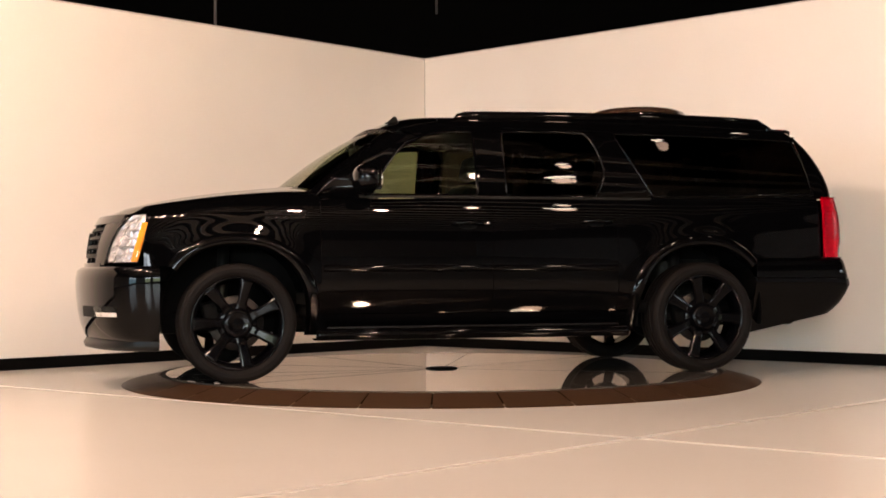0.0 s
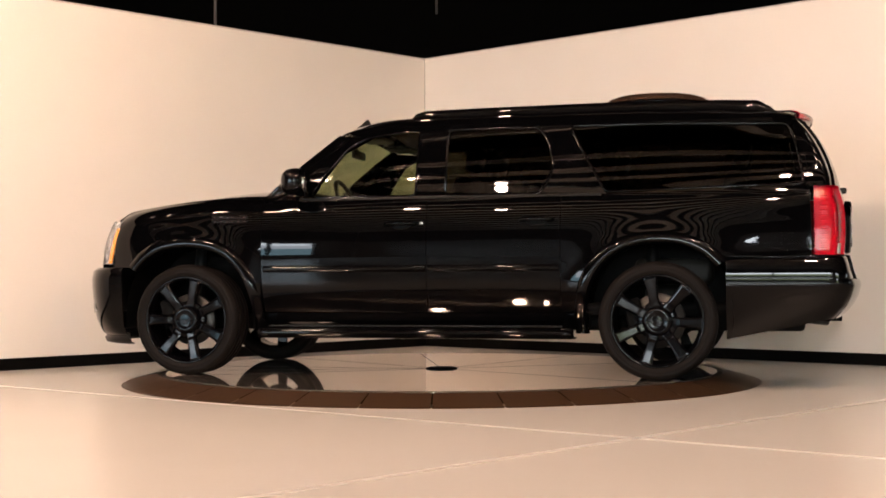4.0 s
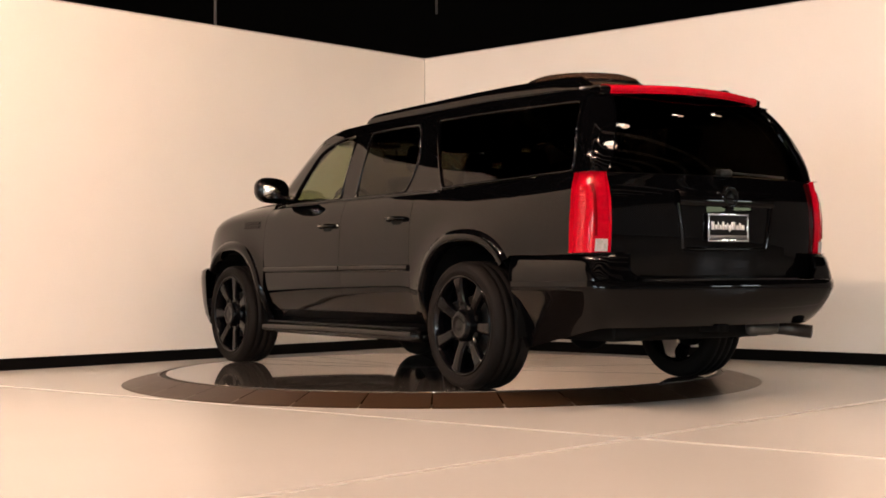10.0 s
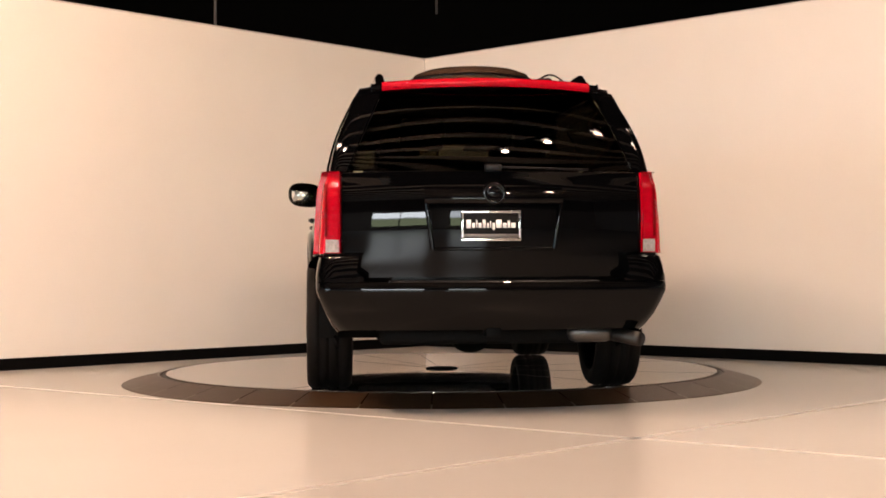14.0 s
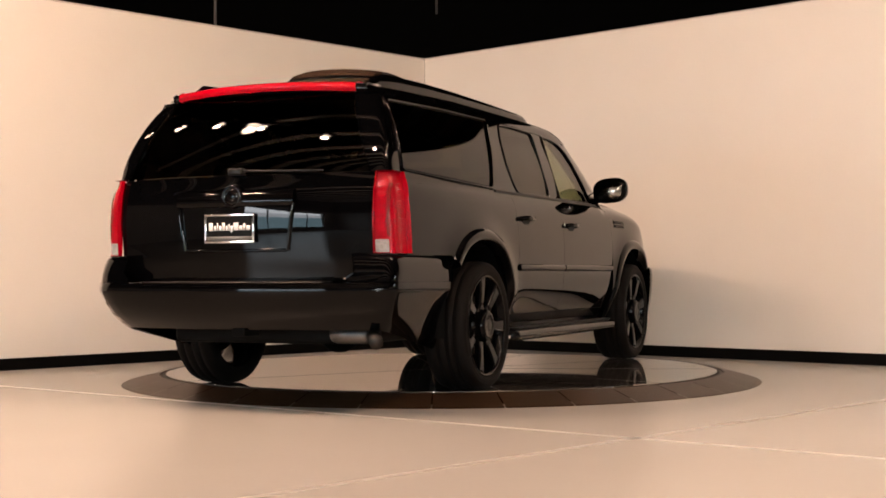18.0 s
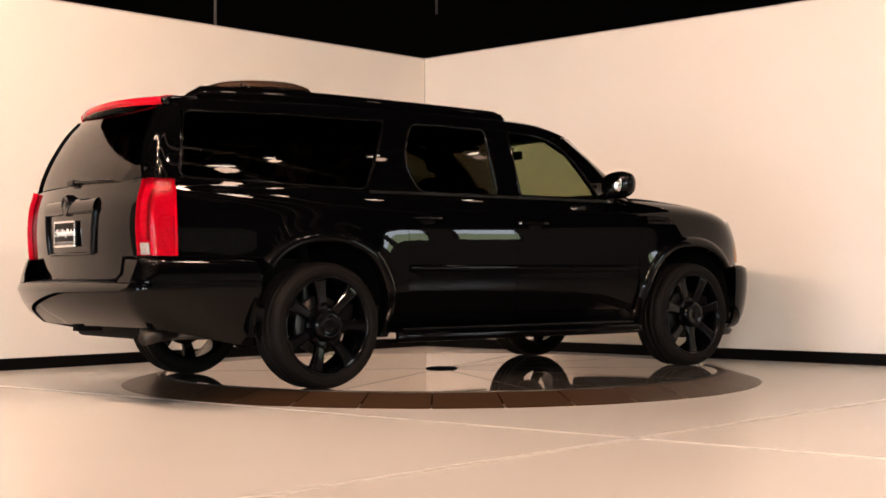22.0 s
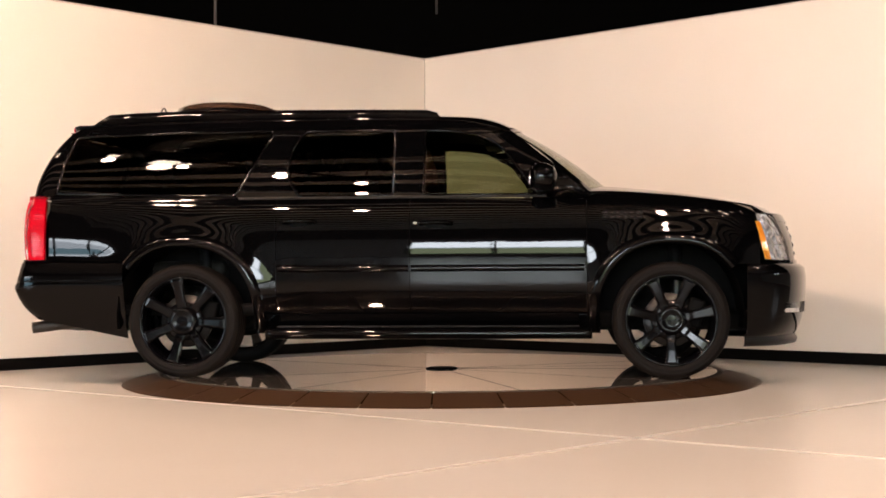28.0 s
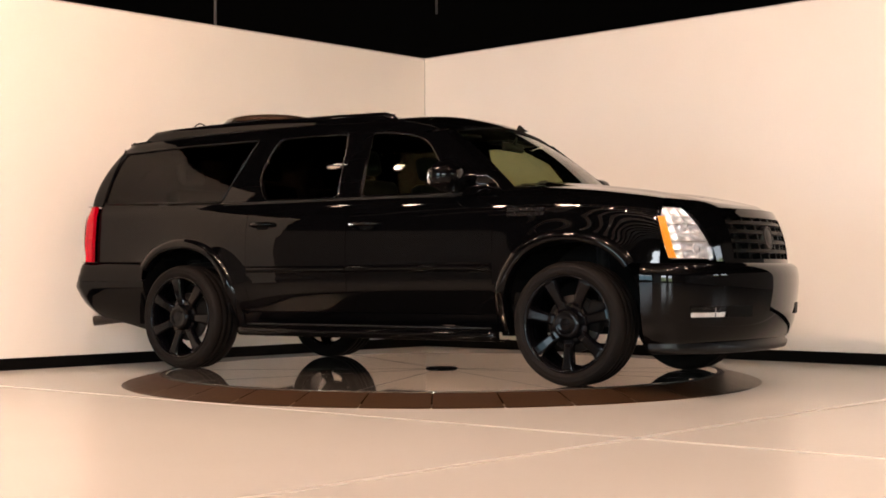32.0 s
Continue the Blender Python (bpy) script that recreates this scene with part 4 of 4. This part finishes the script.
def underbody(suv):
    part("chassis", box(-2.60, 2.35, -0.60, 0.60, 0.31, 0.44, 0.03), DARK_METAL, suv)
    part("cabin_floor", box(-2.7, 1.15, -0.86, 0.86, 0.42, 0.50), DARK_METAL, suv)
    part("firewall", box(1.05, 1.15, -0.82, 0.82, 0.50, 1.18), SEAT, suv)
    part("engine_bay", box(1.15, 2.40, -0.44, 0.44, 0.34, 0.90, 0.05), DARK_METAL, suv)
    for s in (1, -1):
        rows = []
        for y, z in ((0.84, 0.275), (0.90, 0.262), (0.965, 0.268), (0.985, 0.290), (0.985, 0.318), (0.96, 0.338), (0.90, 0.345), (0.86, 0.345)):
            rows.append([Vector((x, s * (y - (0.05 if x in (-1.115, 1.095) else 0)), z)) for x in (-1.115, -1.10, -1.06, -0.6, 0.0, 0.6, 1.04, 1.08, 1.095)])
        board = part("running_board", sheet(rows, flip=(s < 0), thick=0.0), PAINT, suv, "gloss black running board")
        part("step_pad", box(-1.03, 1.01, s * 0.925 - 0.035, s * 0.925 + 0.035, 0.343, 0.352, 0.003), PAINT_SATIN, board, "ribbed black step pad")
        for x in (-0.8, 0.0, 0.8):
            part("bracket", box(x - 0.03, x + 0.03, min(s * 0.6, s * 0.9), max(s * 0.6, s * 0.9), 0.29, 0.32), DARK_METAL, board)
    # exhaust and muffler under the right rear corner
    ex = part("exhaust", tube([(-1.9, -0.52, 0.37), (-2.3, -0.58, 0.36), (-2.48, -0.56, 0.37), (-2.58, -0.60, 0.375)], 0.028), STEEL, suv, "steel exhaust pipe")
    bm = tube([(-2.42, -0.63, 0.372), (-2.52, -0.665, 0.370), (-2.64, -0.72, 0.358), (-2.79, -0.810, 0.338)], 0.040, 18)
    part("exhaust_tip", bm, TIP_METAL, ex, "dull steel exhaust tip")
    part("muffler", box(-2.66, -1.95, -0.70, -0.44, 0.318, 0.42, 0.045), STEEL, ex, "dull grey muffler")
    part("axle", tube([(REAR_HUB, -0.85, HUB_Z), (REAR_HUB, 0.85, HUB_Z)], 0.045), DARK_METAL, suv)
    bm = bmesh.new()
    bmesh.ops.create_uvsphere(bm, u_segments=20, v_segments=12, radius=0.15, matrix=Matrix.Translation((REAR_HUB, 0, HUB_Z - 0.03)))
    part("differential", bm, DARK_METAL, suv)
    part("hitch", box(-2.86, -2.70, -0.04, 0.04, 0.36, 0.43, 0.005), DARK_METAL, suv)
    for x in (FRONT_HUB, REAR_HUB):
        for s in (1, -1):
            part("shock_absorber", tube([(x + 0.08, s * 0.62, 0.36), (x + 0.05, s * 0.60, 0.90)], 0.04), STEEL, suv, "steel shock absorber")


def on_roof(x, y):
    e = EDGE_X(x)
    yw = half_width(x, e)
    return e + (ROOF_X(x) - e) * (1 - min(abs(y) / yw, 1) ** 2.6)


def roof_gear(suv):
    for s in (1, -1):
        xs = [0.06, 0.03, -0.03, -0.15, -0.5, -0.9, -1.3, -1.7, -2.1, -2.31, -2.39, -2.43]
        rows = []
        for dy, up in ((0.026, -0.3), (0.027, 0.45), (0.022, 0.82), (0.010, 1.0), (-0.010, 1.0), (-0.022, 0.82), (-0.027, 0.45), (-0.026, -0.3)):
            row = []
            for x in xs:
                y = 0.605 - 0.02 * max(-x - 1.2, 0)
                lift = (0.050 + 0.010 * max(-x, 0)) if -2.35 < x < 0.0 else (0.034 if -2.41 < x < 0.05 else 0.004)
                row.append(Vector((x, s * y + dy, on_roof(x, y) + lift * up)))
            rows.append(row)
        rail = part("roof_rail", sheet(rows, flip=True, thick=0.0), PAINT, suv, "raised gloss black roof rail")
        for x in (-0.02, -0.75, -1.5, -2.31):
            y = 0.605 - 0.02 * max(-x - 1.2, 0)
            z = on_roof(x, y)
            part("rail_foot", box(x - 0.06, x + 0.06, s * y - 0.02, s * y + 0.02, z - 0.02, z + 0.035, 0.01), PAINT, rail)
    zb = 1.846
    dome = part("roof_dome", lathe([(0.47, zb - 0.03), (0.47, zb + 0.002), (0.455, zb + 0.012), (0.41, zb + 0.024), (0.385, zb + 0.055), (0.355, zb + 0.092), (0.30, zb + 0.113), (0.19, zb + 0.127), (0.0, zb + 0.132)], 64), DOME, suv, "low smoky brown-black dome on the roof")
    dome.location = (-1.60, -0.02, 0.0)
    part("dome_band", lathe([(0.394, zb + 0.043), (0.398, zb + 0.049), (0.390, zb + 0.060), (0.380, zb + 0.064)], 64), RIM, dome)
    hoop = part("cable_loop", tube([(-1.95, -0.36 - 0.21 * k / 12, 1.835 + 0.066 * math.sin(math.pi * k / 12)) for k in range(13)], 0.006, 8), PAINT_SATIN, suv, "thin black cable loop")
    part("connector", box(-2.0, -1.9, -0.475, -0.375, 1.82, 1.878, 0.02), PAINT_SATIN, hoop)
    # shark-fin antenna
    bm = bmesh.new()
    rows = []
    for k in range(7):
        u = k / 6
        hgt = 0.062 * (math.sin(u * math.pi * 0.5) ** 1.5 if u < 0.75 else max(1 - (u - 0.75) * 3.2, 0.05))
        rows.append([bm.verts.new((0.515 - 0.10 * u, 0.44 + dy, on_roof(0.47, 0.44) - 0.006 + hz)) for dy, hz in ((-0.018, 0), (-0.006, hgt * 0.8), (0, hgt + 0.004), (0.006, hgt * 0.8), (0.018, 0))])
    for i in range(6):
        for j in range(4):
            bm.faces.new((rows[i][j], rows[i + 1][j], rows[i + 1][j + 1], rows[i][j + 1]))
    bm.faces.new(rows[-1])
    part("antenna", bm, PAINT_SATIN, suv, "small fin antenna")
    # spoiler with the long red brake light
    def trail(y):
        return -2.672 + 0.115 * (y / 0.6) ** 2, 1.772 - 0.014 * (y / 0.6) ** 2
    ys = np.linspace(-0.635, 0.635, 27)
    rows = []
    for k in range(7):
        row = []
        for y in ys:
            xt, zt = trail(y)
            p = ((-2.36, on_roof(-2.36, y) + 0.001), (-2.50, on_roof(-2.46, y) + 0.004), (xt + 0.03, zt + 0.003), (xt, zt - 0.008), (xt + 0.006, zt - 0.040), (xt + 0.03, zt - 0.052), (-2.50, zt - 0.075))[k]
            row.append(Vector((p[0], y, p[1])))
        rows.append(row)
    sp = part("spoiler", sheet(rows, flip=True, thick=0.01), PAINT, suv)
    rows = []
    for dx, dz in ((0.085, 0.010), (0.03, 0.0085), (0.002, 0.0), (-0.006, -0.010), (-0.003, -0.034), (0.004, -0.038)):
        rows.append([Vector((trail(y)[0] + dx, y, trail(y)[1] + dz)) for y in np.linspace(-0.58, 0.58, 25)])
    part("brake_light", sheet(rows, flip=True, thick=0.006), RED_LENS, sp, "long red brake light")


def disc_oval(ry, rz, m):
    bm = bmesh.new()
    ring = []
    for k in range(32):
        a = 2 * math.pi * k / 32
        c, z = math.cos(a), math.sin(a)
        ring.append((math.copysign(abs(c) ** 0.7, c) * ry, math.copysign(abs(z) ** 0.7, z) * rz))
    front = [bm.verts.new(m @ Vector((-0.004, y, z))) for y, z in ring]
    back = [bm.verts.new(m @ Vector((0.004, y, z))) for y, z in ring]
    bm.faces.new(front)
    bm.faces.new(back[::-1])
    for k in range(32):
        n = (k + 1) % 32
        bm.faces.new((front[k], back[k], back[n], front[n]))
    bmesh.ops.recalc_face_normals(bm, faces=bm.faces)
    return bm


def side_details(suv):
    for s in (1, -1):
        # mirrors
        bm = bmesh.new()
        bmesh.ops.create_uvsphere(bm, u_segments=28, v_segments=18, radius=1.0)
        for v in bm.verts:
            x, y, z = v.co
            f = lambda a, n: math.copysign(abs(a) ** n, a)
            v.co = (0.112 * f(x, 0.8) * (1 if x > 0 else 0.5), 0.135 * f(y, 0.72), 0.096 * f(z, 0.75))
            v.co.z += 0.02 * v.co.y / 0.118 * s * 0.4
        m = part("door_mirror", bm, PAINT, suv, "gloss black door mirror")
        m.location = (0.757, s * 1.045, 1.330)
        part("mirror_glass", disc_oval(0.106, 0.072, pose(-0.0565, 0, 0.0, 0, 4, s * 5)), MIRROR, m, "silver mirror glass")
        part("mirror_arm", tube([(0.0, -s * 0.16, -0.085), (0.0, -s * 0.11, -0.075), (0.0, -s * 0.06, -0.055), (0.0, 0, -0.03)], 0.026, 12), PAINT, m)
        # door handles
        for x0, x1, z in ((-0.055, 0.165, 1.040), (-0.985, -0.765, 1.058)):
            cup = part("door_handle", side_patch([(x0 + 0.07, z - 0.036), (x1 - 0.07, z - 0.036)], [(x1 - 0.07, z - 0.036), (x1 - 0.045, z - 0.018), (x1 - 0.04, z + 0.006)], [(x0 + 0.04, z + 0.006), (x1 - 0.04, z + 0.006)], [(x0 + 0.07, z - 0.036), (x0 + 0.045, z - 0.018), (x0 + 0.04, z + 0.006)], 10, 7, s, 0.003, 0.003), BLACK_TRIM, suv, "gloss black pull handle")
            pts = [side_point(x0, z, s, 0.004), side_point(x0 + 0.03, z + 0.004, s, 0.030), side_point((x0 + x1) / 2, z + 0.006, s, 0.040), side_point(x1 - 0.03, z + 0.004, s, 0.030), side_point(x1, z, s, 0.004)]
            part("grip", tube(pts, 0.014, 10), PAINT, cup)
        lock = lathe([(0.0, 0.004), (0.010, 0.004), (0.013, 0.0)], 16, "y")
        c = side_point(-0.085, 1.045, s, 0.002)
        bmesh.ops.transform(lock, matrix=pose(c.x, c.y, c.z, 0, 0, 0 if s > 0 else 180), verts=lock.verts)
        part("lock", lock, CHROME, suv, "small bright key lock")
        # side mouldings
        for x0, x1 in ((-1.02, -0.13), (-0.112, 1.045)):
            rows = [[side_point(x, z, s, o) for x in np.linspace(x0, x1, 16)] for z, o in ((0.716, 0.002), (0.720, 0.012), (0.738, 0.016), (0.756, 0.013), (0.762, 0.002))]
            part("side_moulding", sheet(rows, flip=(s > 0), thick=0.0), PAINT, suv)
        # belt strip
        rows = [[side_point(x, z, s, o) for x in np.linspace(-1.30, 0.80, 24)] for z, o in ((1.212, 0.002), (1.217, 0.008), (1.226, 0.009), (1.233, -0.004))]
        part("belt_strip", sheet(rows, flip=(s > 0), thick=0.0), PAINT_SATIN, suv)
        # fender vent
        vent = part("fender_vent", side_patch([(1.15, 1.060), (1.43, 1.062)], [(1.43, 1.062), (1.44, 1.118)], [(1.16, 1.122), (1.44, 1.118)], [(1.15, 1.060), (1.16, 1.122)], 8, 5, s, 0.002, 0.004), PAINT, suv, "dark slotted fender vent")
        for z in (1.074, 1.104):
            part("vent_slot", side_patch([(1.165, z - 0.010), (1.43, z - 0.010)], [(1.43, z - 0.010), (1.435, z + 0.010)], [(1.17, z + 0.010), (1.435, z + 0.010)], [(1.165, z - 0.010), (1.17, z + 0.010)], 8, 3, s, 0.004, 0.002), BLACK_TRIM, vent)
            for k in range(6):
                x = 1.185 + 0.044 * k
                rows = [[side_point(x + dx, z + dz, s, o) for dx in (-0.010, -0.004, 0.004, 0.010)] for dz, o in ((-0.006, 0.003), (-0.002, 0.011), (0.002, 0.011), (0.006, 0.003))]
                part("vent_fin", sheet(rows, flip=(s > 0), thick=0.0), VENT, vent)
    # wipers
    for y0 in (0.55, -0.15):
        arm = part("wiper", tube([(1.22 - 0.2 * y0 * y0, y0, 1.262), (1.205 - 0.2 * y0 * y0, y0 - 0.06, 1.282), (1.21 - 0.2 * (y0 - 0.4) ** 2, y0 - 0.40, 1.300 - 0.05 * (y0 - 0.4) ** 2)], 0.007, 8), PAINT_SATIN, suv)
        part("wiper_blade", tube([(1.205 - 0.25 * y * y, y, 1.304 - 0.05 * y * y) for y in np.linspace(y0 + 0.02, y0 - 0.50, 8)], 0.008, 8), PAINT_SATIN, arm)


def tail_details(suv):
    # recess round the plate
    def rear_frame(y0, y1, z0, z1, out0, out1, n=14):
        return [[rear_point(y, z, o) for y in np.linspace(y0, y1, n)] for z, o in ((z0, out0), ((z0 + z1) / 2, out1), (z1, out0))]
    back = part("plate_recess", sheet([[rear_point(y * (0.315 + 0.03 * (z - 0.83) / 0.25), z, 0.004) for y in np.linspace(-1, 1, 14)] for z in np.linspace(0.835, 1.085, 6)], flip=True, thick=0.006), PAINT, suv, "black recess round the plate")
    part("recess_lip", sheet(rear_frame(-0.32, 0.32, 0.822, 0.842, 0.002, 0.024), flip=True, thick=0.0), PAINT, back)
    for s in (1, -1):
        rows = []
        for o, dy in ((0.002, -0.012), (0.026, 0.0), (0.002, 0.014)):
            rows.append([rear_point(s * (0.325 + dy + 0.035 * (z - 0.83) / 0.25), z, o) for z in np.linspace(0.83, 1.085, 8)])
        part("recess_lip", sheet(rows, flip=(s > 0), thick=0.0), PAINT, back)
    bar = part("tailgate_handle", sheet([[rear_point(y, z, o) for y in np.linspace(-0.37, 0.37, 18)] for z, o in ((1.070, 0.004), (1.074, 0.024), (1.10, 0.030), (1.140, 0.027), (1.158, 0.014), (1.164, 0.002))], flip=True, thick=0.0), PAINT, suv)
    c = rear_point(0.0, 1.128, 0.024)
    bm = lathe([(0.0, -0.010), (0.022, -0.009), (0.034, -0.004), (0.038, -0.001), (0.046, -0.010), (0.056, -0.012), (0.064, -0.006), (0.067, 0.010), (0.068, 0.04)], 40, "x")
    bmesh.ops.transform(bm, matrix=pose(c.x, c.y, c.z, 0, 0, 0), verts=bm.verts)
    part("badge", bm, PAINT, suv, "plain round black badge")
    yc, x = 0.018, -2.913
    plate = part("licence_plate", box(x - 0.004, x + 0.012, yc - 0.150, yc + 0.150, 0.880, 1.026, 0.002), PLATE_MAT, suv, "black dealer plate in a bright frame")
    for y0, y1, z0, z1 in ((yc - 0.159, yc + 0.159, 1.020, 1.034), (yc - 0.159, yc + 0.159, 0.872, 0.888), (yc - 0.159, yc - 0.146, 0.888, 1.020), (yc + 0.146, yc + 0.159, 0.888, 1.020)):
        part("plate_frame", box(x - 0.012, x - 0.002, y0, y1, z0, z1, 0.003), CHROME, plate, "bright plate frame")
    part("plate_band", box(x - 0.0065, x - 0.004, yc - 0.146, yc + 0.146, 0.888, 0.910), GALV, plate, "grey strip along the plate")
    # illegible wordmark as plain bars
    for k, (a, b, z0, z1) in enumerate(((-0.132, -0.108, 0.940, 0.985), (-0.102, -0.086, 0.942, 0.968), (-0.080, -0.074, 0.942, 0.985), (-0.068, -0.052, 0.942, 0.968), (-0.046, -0.030, 0.942, 0.985), (-0.024, -0.012, 0.942, 0.968), (-0.006, 0.000, 0.942, 0.978), (0.006, 0.020, 0.932, 0.968), (0.026, 0.056, 0.942, 0.985), (0.061, 0.082, 0.942, 0.968), (0.087, 0.101, 0.942, 0.980), (0.106, 0.130, 0.942, 0.968))):
        part("plate_bar", box(x - 0.0065, x - 0.004, yc - b, yc - a, z0, z1), PLATE_WHITE, plate, "white bar")
    # rear wiper and high emblem strip
    wp = part("rear_wiper", tube([rear_point(0.0, 1.268, 0.020), rear_point(-0.10, 1.266, 0.022), rear_point(-0.30, 1.262, 0.02), rear_point(-0.52, 1.258, 0.018)], 0.006, 8), PAINT_SATIN, suv)
    part("wiper_cap", box(-2.898, -2.84, -0.045, 0.045, 1.245, 1.285, 0.012), PAINT_SATIN, wp)
    part("inner_brake_light", box(-2.80, -2.79, -0.09, 0.03, 1.292, 1.305, 0.002), STEEL, suv)
    for y in (-0.42, 0.42):
        part("sensor", lathe_at(rear_bumper_point(y, 0.56), 0.012), PAINT_SATIN, suv)


def rear_bumper_point(y, z):
    return Vector((plan_rear(y, z, 0.93, -2.945 - 0.2 * min(max(z - 0.48, 0), 0.12)), y, z))


def lathe_at(c, r):
    bm = lathe([(0.0, -0.006), (r * 0.8, -0.005), (r, 0.0)], 16, "x")
    bmesh.ops.translate(bm, verts=bm.verts, vec=c)
    return bm


def seat_parts(suv, x, y, w, bench=False):
    seat = part("seat", box(x - 0.26, x + 0.27, y - w, y + w, 0.62, 0.80, 0.05), SEAT, suv, "dark leather seat")
    m = pose(x - 0.27, y, 0.78, 0, -14, 0)
    part("backrest", box(-0.07, 0.07, -w, w, 0.0, 0.62, 0.05, m), SEAT, seat)
    heads = (0.0,) if not bench else (-w * 0.55, w * 0.55)
    for h in heads:
        part("headrest", box(-0.05, 0.05, h - 0.13, h + 0.13, 0.66, 0.85, 0.04, m), SEAT, seat)
    part("seat_base", box(x - 0.20, x + 0.20, y - w * 0.8, y + w * 0.8, 0.495, 0.63), SEAT, seat)


def interior(suv):
    dash = part("dashboard", box(0.78, 1.08, -0.80, 0.80, 0.85, 1.215, 0.06), SEAT, suv, "dark dashboard")
    part("instrument_hood", box(0.76, 0.98, 0.18, 0.64, 1.17, 1.285, 0.03), SEAT, dash)
    ring = [(0.0, 0.185 * math.cos(2 * math.pi * k / 28), 0.185 * math.sin(2 * math.pi * k / 28)) for k in range(28)]
    bm = tube(ring, 0.016, 8, True)
    m = pose(0.60, 0.41, 1.205, 0, 24, 0)
    bmesh.ops.transform(bm, matrix=m, verts=bm.verts)
    sw = part("steering_wheel", bm, SEAT, suv)
    part("steering_boss", box(-0.02, 0.03, -0.06, 0.06, -0.06, 0.06, 0.02, m), SEAT, sw)
    for a in ((-0.18, 0.18, -0.015, 0.015), (-0.015, 0.015, -0.18, 0.0)):
        part("steering_spoke", box(-0.01, 0.01, a[0], a[1], a[2], a[3], 0.004, m), SEAT, sw)
    part("steering_column", tube([(0.62, 0.41, 1.195), (0.85, 0.41, 1.09)], 0.035), SEAT, sw)
    for y in (0.41, -0.41):
        seat_parts(suv, 0.10, y, 0.26)
        seat_parts(suv, -0.85, y, 0.25)
    seat_parts(suv, -1.75, 0.0, 0.60, True)
    part("centre_console", box(-0.25, 0.75, -0.13, 0.13, 0.50, 0.88, 0.04), SEAT, suv)
    part("inside_mirror", box(0.63, 0.66, -0.14, 0.14, 1.57, 1.635, 0.012), SEAT, suv)
    part("mirror_stalk", tube([(0.65, 0, 1.62), (0.68, 0, 1.67)], 0.012), SEAT, suv)
    for y in (0.40, -0.40):
        part("sun_visor", box(0.32, 0.50, y - 0.22, y + 0.22, 1.66, 1.685, 0.008), SEAT, suv)
    for s in (1, -1):
        part("door_lining", box(-1.0, 1.05, s * 0.86 - 0.02, s * 0.86 + 0.02, 0.50, 1.205, 0.015), SEAT, suv)
        part("load_lining", box(-2.60, -1.02, s * 0.80 - 0.02, s * 0.80 + 0.02, 0.90, 1.235, 0.015), SEAT, suv)
    rows = [[Vector((x, y * 0.64, on_roof(x, y * 0.64) - 0.05)) for x in np.linspace(-2.48, 0.42, 14)] for y in np.linspace(-1, 1, 9)]
    part("headliner", sheet(rows, flip=True, thick=0.0), SEAT, suv)


def vehicle():
    suv = new("suv")
    tagged(suv, "gloss black long-bodied suv with black rims on the turntable", "car")
    body(suv)
    bumpers(suv)
    for x in (FRONT_HUB, REAR_HUB):
        for s in (1, -1):
            wheel(suv, x, s, {(FRONT_HUB, 1): 0, (FRONT_HUB, -1): -90, (REAR_HUB, 1): 80, (REAR_HUB, -1): 100}[(x, s)])
    lamps(suv)
    underbody(suv)
    grille(suv)
    roof_gear(suv)
    side_details(suv)
    tail_details(suv)
    interior(suv)
    return suv


TURN_0, TURN_RATE, DISC_Z = 195.10, -7.1498, 0.0731
CAR_SHIFT = -0.035


def motions():
    times = [0.0, 0.1, 0.2] + [0.5 * k for k in range(1, 64)] + [31.8, 31.9, 32.0]
    turn = [(t, radians(TURN_0 + TURN_RATE * t)) for t in times]
    walk(suv, [(t, pose(-CAR_SHIFT * math.sin(a), CAR_SHIFT * math.cos(a), DISC_Z, 0, 0, math.degrees(a))) for t, a in turn])
    walk(table, [(t, pose(0, 0, 0, 0, 0, math.degrees(a))) for t, a in turn])


showroom()
table = turntable()
suv = vehicle()
motions()
